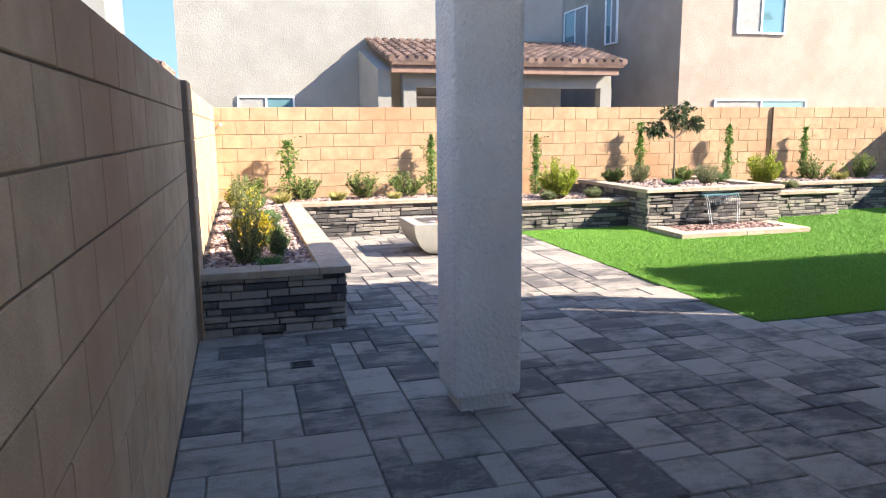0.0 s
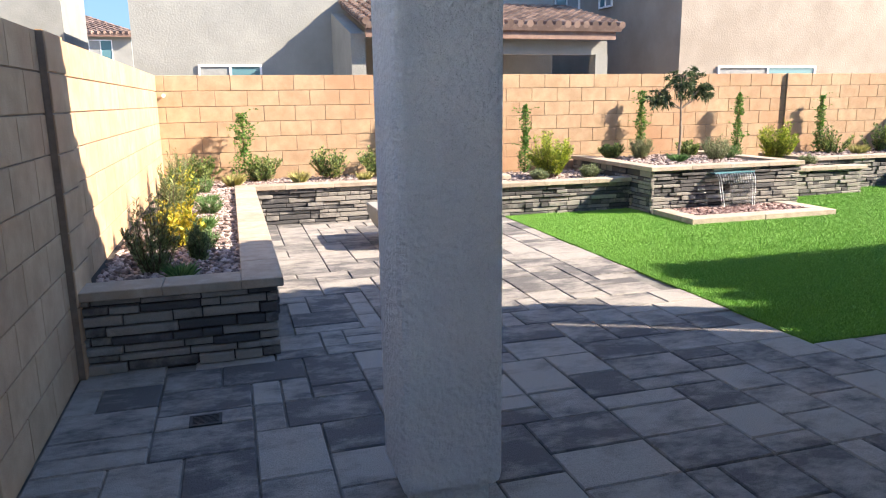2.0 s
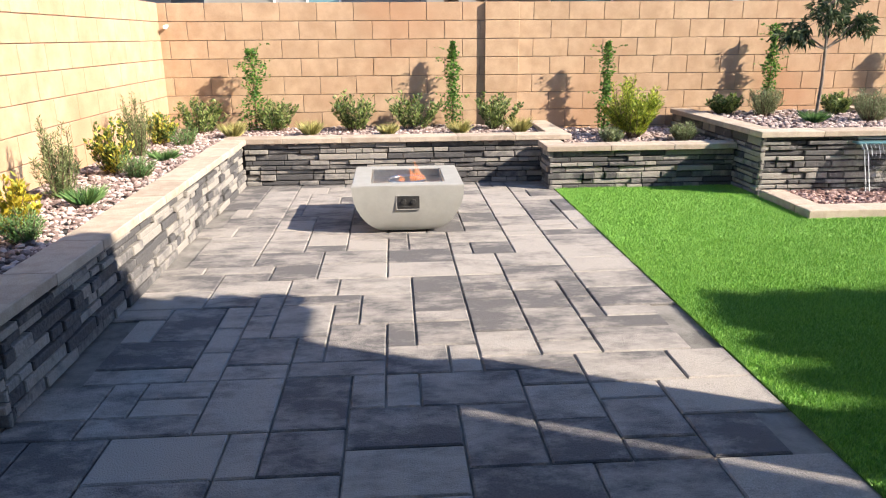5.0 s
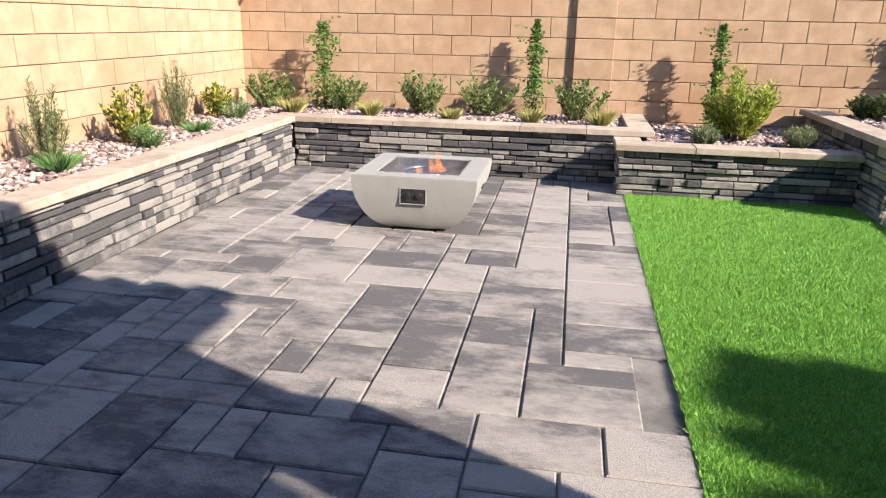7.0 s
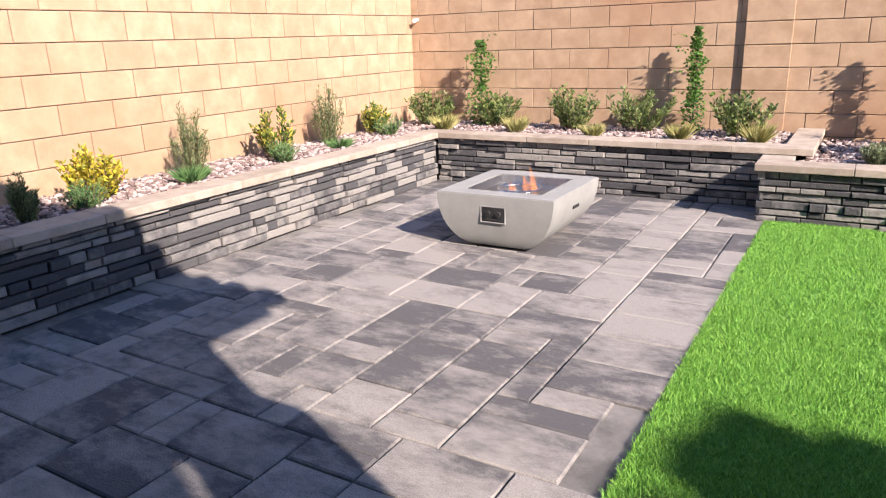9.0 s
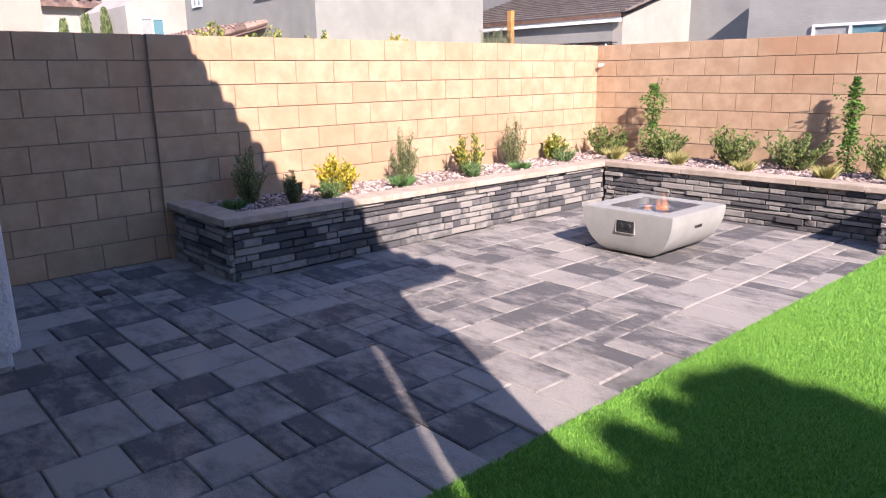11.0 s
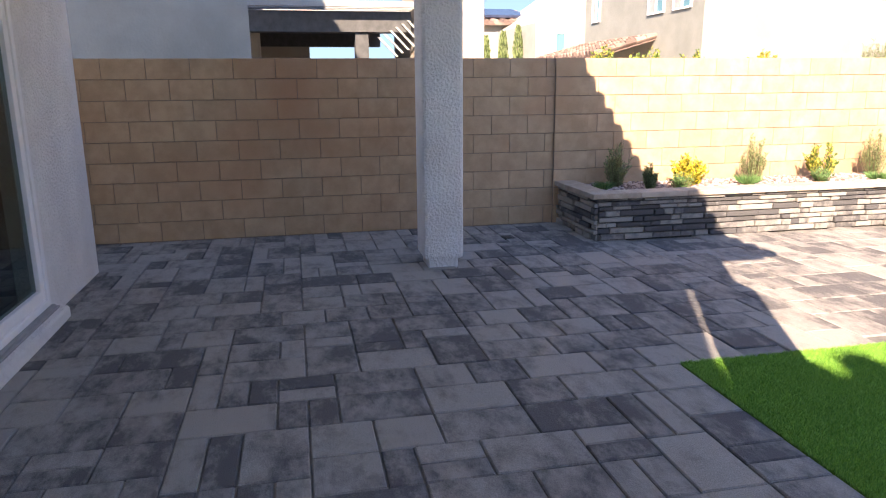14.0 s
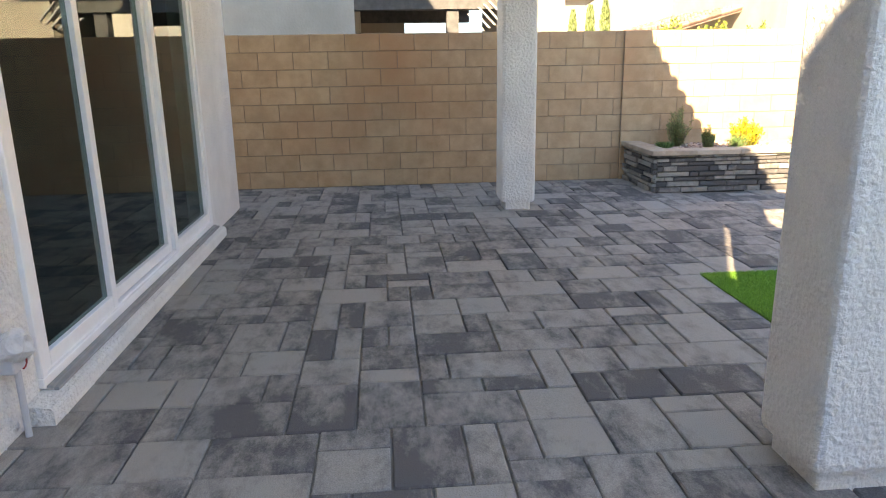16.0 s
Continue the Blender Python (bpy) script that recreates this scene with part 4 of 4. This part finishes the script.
# fountain planter
vine((6.62, 11.08, Z3), 1.02, "slim green vine climbing a stake by the fence", 26, 0.06)
vine((8.42, 11.05, Z2), 1.15, "green vine climbing a stake by the fence", 27)
plant("green", (6.05, 10.95, Z3), 0.24, 0.22, "low sprawling green shrub by the fence", 28, "planter shrubs")
plant("lavender", (6.42, 10.75, Z3), 0.36, 0.24, "feathery grey-green lavender in the gravel", 29, "planter shrubs")
tuft((6.62, 10.05, Z3), 0.15, 0.17, "bluegrass", "low green grass tuft by the trunk", 44)
plant("lavender", (7.25, 10.05, Z3), 0.36, 0.26, "feathery grey-green lavender in the gravel", 30, "planter shrubs")
plant("green", (7.35, 10.85, Z3), 0.24, 0.22, "low yellow-green shrub by the fence", 32, "planter shrubs")
plant("juniper", (7.66, 10.2, Z3), 0.20, 0.16, "small green mound near the cap", 33, "planter shrubs")
topiary((6.72, 10.2, Z3), 1.30, 34)
# far planters
plant("bright", (8.95, 10.75, Z2), 0.66, 0.42, "bright lime green feathery bush by the pilaster", 35, "planter shrubs")
plant("lavender", (8.9, 10.0, Z2), 0.2, 0.16, "small grey-green mound in the gravel", 36, "planter shrubs")
vine((10.10, 11.05, 0.47), 1.0, "green vine climbing a stake by the fence", 37)
plant("green", (10.25, 10.85, 0.47), 0.45, 0.34, "rounded green shrub at a vine's foot", 38, "planter shrubs")
tuft((10.5, 10.6, 0.47), 0.22, 0.18, "tuft", "straw-yellow grass tuft in the far planter", 39)
plant("green", (11.2, 10.85, 0.47), 0.50, 0.30, "upright yellow-green shrub in the far planter", 40, "planter shrubs")


# ---- neighbouring houses ----
def far_window(parent, centre, w, h, axis, out):
    """A framed two-light window on a wall facing axis, out = +1 or -1."""
    cx, cy, cz = centre
    win = part("window", bmesh.new(), "white", parent)
    def slab(u0, u1, z0, z1, d0, d1):
        if axis == "y":
            return (cx + u0, min(cy + out * d0, cy + out * d1), cz + z0, cx + u1, max(cy + out * d0, cy + out * d1), cz + z1)
        return (min(cx + out * d0, cx + out * d1), cy + u0, cz + z0, max(cx + out * d0, cx + out * d1), cy + u1, cz + z1)
    f = 0.045
    bm = boxes(slab(-w / 2, w / 2, -h / 2, -h / 2 + f, -0.02, 0.05), slab(-w / 2, w / 2, h / 2 - f, h / 2, -0.02, 0.05), slab(-w / 2, -w / 2 + f, -h / 2 + f, h / 2 - f, -0.02, 0.05), slab(w / 2 - f, w / 2, -h / 2 + f, h / 2 - f, -0.02, 0.05), slab(-f / 2, f / 2, -h / 2 + f, h / 2 - f, -0.02, 0.045))
    bm.to_mesh(win.data)
    bm.free()
    p = part("pane", box(*slab(-w / 2 + f, -f / 2, -h / 2 + f, h / 2 - f, -0.01, 0.02)), "blind", win)
    part("pane", box(*slab(f / 2, w / 2 - f, -h / 2 + f, h / 2 - f, -0.01, 0.015)), "farpane", win)
    return win


def tiled_roof(name, parent, a, b, up, rows, mat, r=0.09, step=0.24):
    """Barrel tiles from eave a-b rising along vector up; a smooth deck below."""
    a, b, up = Vector(a), Vector(b), Vector(up)
    n = max(2, int((b - a).length / step))
    bm = bmesh.new()
    nrm = (b - a).cross(up).normalized()
    if nrm.z < 0:
        nrm.negate()
    q = [a, b, b + up, a + up]
    lo = [bm.verts.new(v - nrm * 0.12) for v in q]
    hi = [bm.verts.new(v) for v in q]
    bm.faces.new(hi), bm.faces.new(lo[::-1])
    for i in range(4):
        bm.faces.new((lo[i], lo[(i + 1) % 4], hi[(i + 1) % 4], hi[i]))
    for i in range(n + 1):
        base = a + (b - a) * (i / n)
        for j in range(rows):
            s, e = base + up * (j / rows) + nrm * 0.015, base + up * ((j + 1.12) / rows if j < rows - 1 else 1.0)
            rod(bm, s, e, r, r * 0.75, 7)
    bmesh.ops.recalc_face_normals(bm, faces=bm.faces)
    return part(name, bm, mat, parent)


def flat_tiles(name, parent, a, b, up, rows, mat):
    """Overlapping courses of flat tiles from eave a-b rising along up, with a raised rake row."""
    a, b, up = Vector(a), Vector(b), Vector(up)
    nrm = (b - a).cross(up).normalized()
    if nrm.z < 0:
        nrm.negate()
    deck = bmesh.new()
    q = [a, b, b + up, a + up]
    lo, hi = [deck.verts.new(v - nrm * 0.1) for v in q], [deck.verts.new(v - nrm * 0.004) for v in q]
    deck.faces.new(hi), deck.faces.new(lo[::-1])
    for k in range(4):
        deck.faces.new((lo[k], lo[(k + 1) % 4], hi[(k + 1) % 4], hi[k]))
    bmesh.ops.recalc_face_normals(deck, faces=deck.faces)
    roof = part(name, deck, "fascia", parent)
    along, rise = (b - a).normalized(), up / rows
    n = max(2, int((b - a).length / 0.42))
    w = (b - a).length / n

    def tile_mesh(width, h0, h1):
        low = [Vector(), along * width, along * width + rise, Vector(rise)]
        high = [v + nrm * h for v, h in zip(low, (h0, h0, h1, h1))]
        return joined_mesh("tile", [tuple(v) for v in low + high], BOX_FACES, mat)

    field, rake = tile_mesh(w * 0.985, 0.045, 0.006), tile_mesh(0.16, 0.085, 0.05)
    for r in range(rows):
        for k in range(n + 1):
            ob = new("tile", rake if k == n else field)
            ob.parent = roof
            ob.location = a + along * (w * k) + rise * r
    return roof


def house_box(name, label, wallmat, x0, y0, x1, y1, h):
    p = empty(name, (0, 0, 0), label, "house")
    part("wall", box(x0, y0, -0.1, x1, y1, h), wallmat, p)
    return p


# house A straight behind the back fence, with a tiled porch
A = house_box("neighbour_house", "grey-white stucco two-storey house behind the back fence", "stucco_a", -1.42, 17.5, 8.1, 27, 5.0)
far_window(A, (0.50, 17.5, 1.75), 1.32, 1.1, "y", -1)
tiled_roof("porch_roof", A, (2.95, 14.6, 2.93), (8.3, 14.6, 2.93), (0, 2.9, 0.72), 11, "rooftile", 0.075, 0.2)
part("porch_fascia", box(2.95, 14.68, 2.66, 8.2, 14.76, 2.84), "fascia", A)
part("porch_gable", prism([(15.0, -0.1), (17.5, -0.1), (17.5, 3.4), (15.0, 2.75)], "x", 2.72, 3.0), "stucco_a", A)
part("porch_beam", box(3.25, 14.95, 2.38, 8.16, 15.2, 2.66), "stucco_a", A)
for x in (3.25, 7.88):
    part("porch_post", box(x, 14.92, -0.1, x + 0.28, 15.2, 2.38), "stucco_a", A)
far_window(A, (5.3, 17.5, 1.25), 2.6, 2.1, "y", -1)
fan = part("ceiling_fan", rod(bmesh.new(), (5.6, 16.0, 2.25), (5.6, 16.0, 2.75), 0.05, 0.05, 8), "black", A, "black porch ceiling fan")
for k in range(4):
    a = k * math.pi / 2 + 0.3
    bm = bmesh.new()
    rod(bm, (5.6, 16.0, 2.3), (5.6 + 0.6 * math.cos(a), 16 + 0.6 * math.sin(a), 2.3), 0.035, 0.05, 5)
    part("blade", bm, "black", fan)

# house B to its right, beige
B = house_box("neighbour_house", "beige stucco two-storey house behind the back fence", "stucco_b", 10.32, 15.5, 22, 26, 7.4)
far_window(B, (12.6, 15.5, 4.5), 1.45, 1.45, "y", -1)
far_window(B, (12.75, 15.5, 1.65), 2.8, 1.05, "y", -1)
far_window(B, (10.32, 21.2, 4.45), 1.6, 1.5, "x", -1)
far_window(B, (10.32, 18.9, 4.6), 0.7, 1.5, "x", -1)

# house D to the north-west with a shed-roofed patio
D = house_box("neighbour_house", "grey stucco house with a tiled patio roof and string lights", "stucco_c", -17.8, 23, -3.7, 26.5, 7.0)
flat_tiles("patio_roof", D, (-12.7, 19.4, 3.0), (-5.75, 19.4, 3.0), (0, 3.6, 1.08), 13, "rooftile_g")
part("patio_fascia", box(-12.6, 19.46, 2.78, -5.8, 19.54, 2.92), "white", D)
part("patio_gable", prism([(19.6, -0.1), (20.3, -0.1), (20.3, 2.2), (22.2, 2.2), (22.2, -0.1), (23, -0.1), (23, 3.95), (19.6, 2.95)], "x", -6.1, -5.8), "stucco_w", D)
part("patio_beam", box(-12.5, 19.6, 2.3, -6.1, 19.9, 2.75), "stucco_c", D)
for x in (-12.5, -9.3):
    part("patio_post", box(x, 19.6, -0.1, x + 0.3, 19.9, 2.3), "stucco_c", D)
far_window(D, (-9.2, 23, 1.3), 3.0, 2.2, "y", -1)
far_window(D, (-13.2, 23, 5.4), 1.4, 1.5, "y", -1)
far_window(D, (-15.4, 23, 5.2), 1.0, 1.5, "y", -1)
bm = bmesh.new()
bulbs = bmesh.new()
for k in range(18):
    x0, x1 = -12.4 + k * 0.36, -12.4 + (k + 1) * 0.36
    z0, z1 = 2.28 - 0.08 * math.sin(k * 0.9) ** 2, 2.28 - 0.08 * math.sin((k + 1) * 0.9) ** 2
    rod(bm, (x0, 19.56, z0), (x1, 19.56, z1), 0.012, n=4)
    rod(bulbs, (x0, 19.56, z0 - 0.015), (x0, 19.56, z0 - 0.10), 0.016, 0.022, 6)
cord = part("string_lights", bm, "black", D, "sagging black cord with small round bulbs")
part("bulbs", bulbs, "white", cord)["kind"] = "stuff"
low = house_box("neighbour_house", "pale grey stucco house with a clay tile hip roof", "stucco_a", -16, 47.0, -4.75, 54.2, 5.42)
tiled_roof("roof", low, (-16.4, 46.5, 5.5), (-4.4, 46.5, 5.5), (-4.0, 4.0, 1.54), 9, "rooftile", 0.11, 0.32)
tiled_roof("roof", low, (-4.4, 46.5, 5.5), (-4.4, 54.5, 5.5), (-4.0, 4.0, 1.54), 9, "rooftile", 0.11, 0.32)
part("eave_board", boxes((-16.4, 46.52, 5.3, -4.45, 46.6, 5.45), (-4.5, 46.6, 5.3, -4.42, 54.4, 5.45)), "fascia", low)
far_window(low, (-6.4, 47.0, 4.35), 1.25, 1.6, "y", -1)

# house C, a two-storey grey block, and the white and cream houses past it
C = house_box("neighbour_house", "sage grey stucco two-storey house past the side fence", "stucco_s", -16.2, 12.2, -9.0, 17.6, 7.0)
far_window(C, (-11.35, 12.2, 4.2), 0.9, 1.6, "y", -1)
far_window(C, (-10.0, 12.2, 4.2), 0.9, 1.6, "y", -1)
far_window(C, (-15.3, 12.2, 4.1), 0.6, 1.2, "y", -1)
tiled_roof("roof", C, (-15.9, 10.4, 2.35), (-11.3, 10.4, 2.35), (0, 1.8, 0.5), 6, "rooftile")
Wh = house_box("neighbour_house", "white stucco gabled house in the distance", "stucco_w", -26, 11.4, -19, 17.4, 3.8)
part("gable", prism([(11.4, 3.8), (17.4, 3.8), (14.4, 5.8)], "x", -26, -19), "stucco_w", Wh)
far_window(Wh, (-19, 12.2, 2.9), 0.8, 1.1, "x", 1)
Cr = house_box("neighbour_house", "cream stucco house with solar panels on its roof", "stucco_w", -38, 9.0, -24, 13.2, 4.2)
tiled_roof("roof", Cr, (-23.6, 8.6, 4.2), (-23.6, 13.4, 4.2), (-5.0, 0, 0.95), 6, "rooftile", 0.12, 0.4)
part("solar_panel", prism([(-24.3, 4.46), (-27.3, 5.03), (-27.3, 5.13), (-24.3, 4.56)], "y", 10.9, 13.0), "solar", Cr, "dark blue solar panels")
far_window(Cr, (-24, 12.6, 3.2), 0.8, 1.3, "x", 1)


def cypress(loc, h, seed):
    g = np.random.RandomState(seed)
    p = empty("cypress", loc, "slim green columnar cypress past the fence", "tree", "distant cypresses")
    part("trunk", rod(bmesh.new(), (0, 0, -0.1), (0, 0, h * 0.9), 0.05, 0.02, 6), "bark", p)
    n = 1500
    z = g.uniform(0.02, 1, n)
    r = 0.2 * np.sin(np.clip(z * 0.95 + 0.05, 0, 1) * np.pi) ** 0.6 * np.sqrt(g.uniform(0.1, 1, n))
    a = g.uniform(0, 6.283, n)
    Bs = np.stack([r * np.cos(a), r * np.sin(a), z * h], 1)
    Ds = np.stack([np.cos(a) * 0.4, np.sin(a) * 0.4, np.ones(n)], 1)
    ob = new("crown", leaves_mesh("crown", Bs, Ds, np.full(n, 0.2), np.full(n, 0.06), "rosemary", g))
    ob.parent = p


for y, h in ((9.9, 3.3), (10.6, 3.5), (11.2, 3.7)):
    cypress((-20.5, y, 0), h, int(y * 10))

# shrub tops past the side fence
for k, (x, y, h) in enumerate(((-1.5, 6.2, 1.84), (-1.5, 6.85, 1.82), (-1.5, 7.45, 1.80), (-1.5, 8.5, 1.80))):
    plant("golden" if k == 3 else "shoots", (x, y, -0.05), h, 0.22, "leafy yellow-green shrub top showing over the side fence", 70 + k, "shrubs past the fence")
stake = part("timber_stake", box(-1.71, 10.77, -0.1, -1.64, 10.84, 2.36), "wood")
tagged(stake, "orange timber tree stake past the side fence", "stake")
plant("lavender", (-1.75, 10.58, -0.05), 1.95, 0.28, "wispy grey young tree tied to a timber stake", 78, "shrubs past the fence")

# house W close behind the side fence, with a lattice patio cover
W = house_box("neighbour_house", "grey stucco house with a slatted patio cover past the fence", "stucco_a", -12, -6, -4.0, 1.8, 6.2)
part("wall_end", box(-6.2, 4.25, -0.1, -4.0, 5.36, 2.95), "stucco_b", W)
part("cover_beam", box(-4.35, 1.8, 2.36, -4.0, 4.2, 2.6), "beam", W)
part("cover_ceiling", box(-8.2, 1.8, 2.6, -4.0, 4.2, 2.66), "beam", W)
part("cover_back_beam", box(-8.2, 1.8, 2.35, -7.9, 4.2, 2.6), "beam", W)
part("back_wall", box(-8.15, 1.8, -0.1, -8.0, 2.76, 2.4), "stucco_b", W)
for y in (3.35,):
    part("cover_post", box(-4.3, y, -0.1, -4.05, y + 0.2, 2.36), "beam", W)
for k in range(9):
    part("cover_slat", box(-5.6 + k * 0.22, 1.8, 2.70, -5.52 + k * 0.22, 4.6, 2.78), "lattice", W)
for k in range(6):
    part("brace_slat", prism([(3.95 + 0.09 * k, 2.0 + 0.05 * k), (3.99 + 0.09 * k, 2.0 + 0.05 * k), (3.72 + 0.09 * k, 2.28 + 0.05 * k), (3.68 + 0.09 * k, 2.28 + 0.05 * k)], "x", -4.0, -3.95), "lattice", W)

# house to the south-east whose roof shades the lawn
E_ = house_box("neighbour_house", "beige stucco two-storey house past the far fence", "stucco_b", 13.75, -9, 24, 1.75, 6.4)
part("roof_deck", box(13.45, -9.3, 6.45, 24.3, 2.05, 6.58), "fascia", E_)
bm = bmesh.new()
y = -9.0
while y < 2.0:
    rod(bm, (13.35, y, 6.58), (13.9, y, 6.66), 0.13, 0.13, 8)
    y += 0.36
x = 13.5
while x < 24:
    rod(bm, (x, 2.14, 6.58), (x, 1.6, 6.66), 0.13, 0.13, 8)
    x += 0.36
part("roof_tiles", bm, "rooftile", E_)

# ---- fence blocks and pavers ----
lay("block", side_wall, Matrix.Identity(4), cmu(BY + 4.0, 9, 0.36), 0.010, 0.003, "block", "block_far", lambda c: c.x > 2.9, "far_blocks")
lay("block", back_wall, Matrix.Identity(4), cmu(EX - WX + 0.15, 9, 0.258), 0.010, 0.003, "block", "block_far", lambda c: c.x < 12.3, "far_blocks")
for wall, x in ((side_wall, 9.23), (back_wall, 3.86), (back_wall, 10.15)):
    lay("pilaster_block", wall, Matrix.Translation((x, 0, 0.044)), [(0.0, c * 0.2055 + 0.004, 0.4, (c + 1) * 0.2055 - 0.004) for c in range(9)], 0.010, 0.004, "block")
G = 0.15
lay_rects = [r for r in ashlar(-0.49, -3.95, 10.46, PB + 0.18, G, 5)]
clipped = []
for x0, y0, x1, y1 in lay_rects:
    cx, cy = (x0 + x1) / 2, (y0 + y1) / 2
    if cx > TX and cy > TY0:
        continue
    if cx > TX - 0.02 and y1 > TY0 or cy > TY0 and x1 > TX:
        if cy > TY0:
            x1 = TX - 0.004
        else:
            y1 = min(y1, TY0 - 0.004)
    if cx < PX and cy > PY0 + 0.02 or x1 - x0 < 0.03 or y1 - y0 < 0.03 or (cx > HX0 and cy < HY - 0.1):
        continue
    clipped.append((x0 + 0.004, y0 + 0.004, x1 - 0.004, y1 - 0.004))
PAVER_NEAR = lambda c: 0.6 < c.x < 3.75 and 3.2 < c.y < 7.6 or 3.75 <= c.x < 7.0 and 1.9 < c.y < 4.45
lay("paver", floor, Matrix.Translation((0, 0, -0.03)), clipped, 0.030, 0.0065, "paver", "paver_far", PAVER_NEAR, "far_pavers", 0.002)
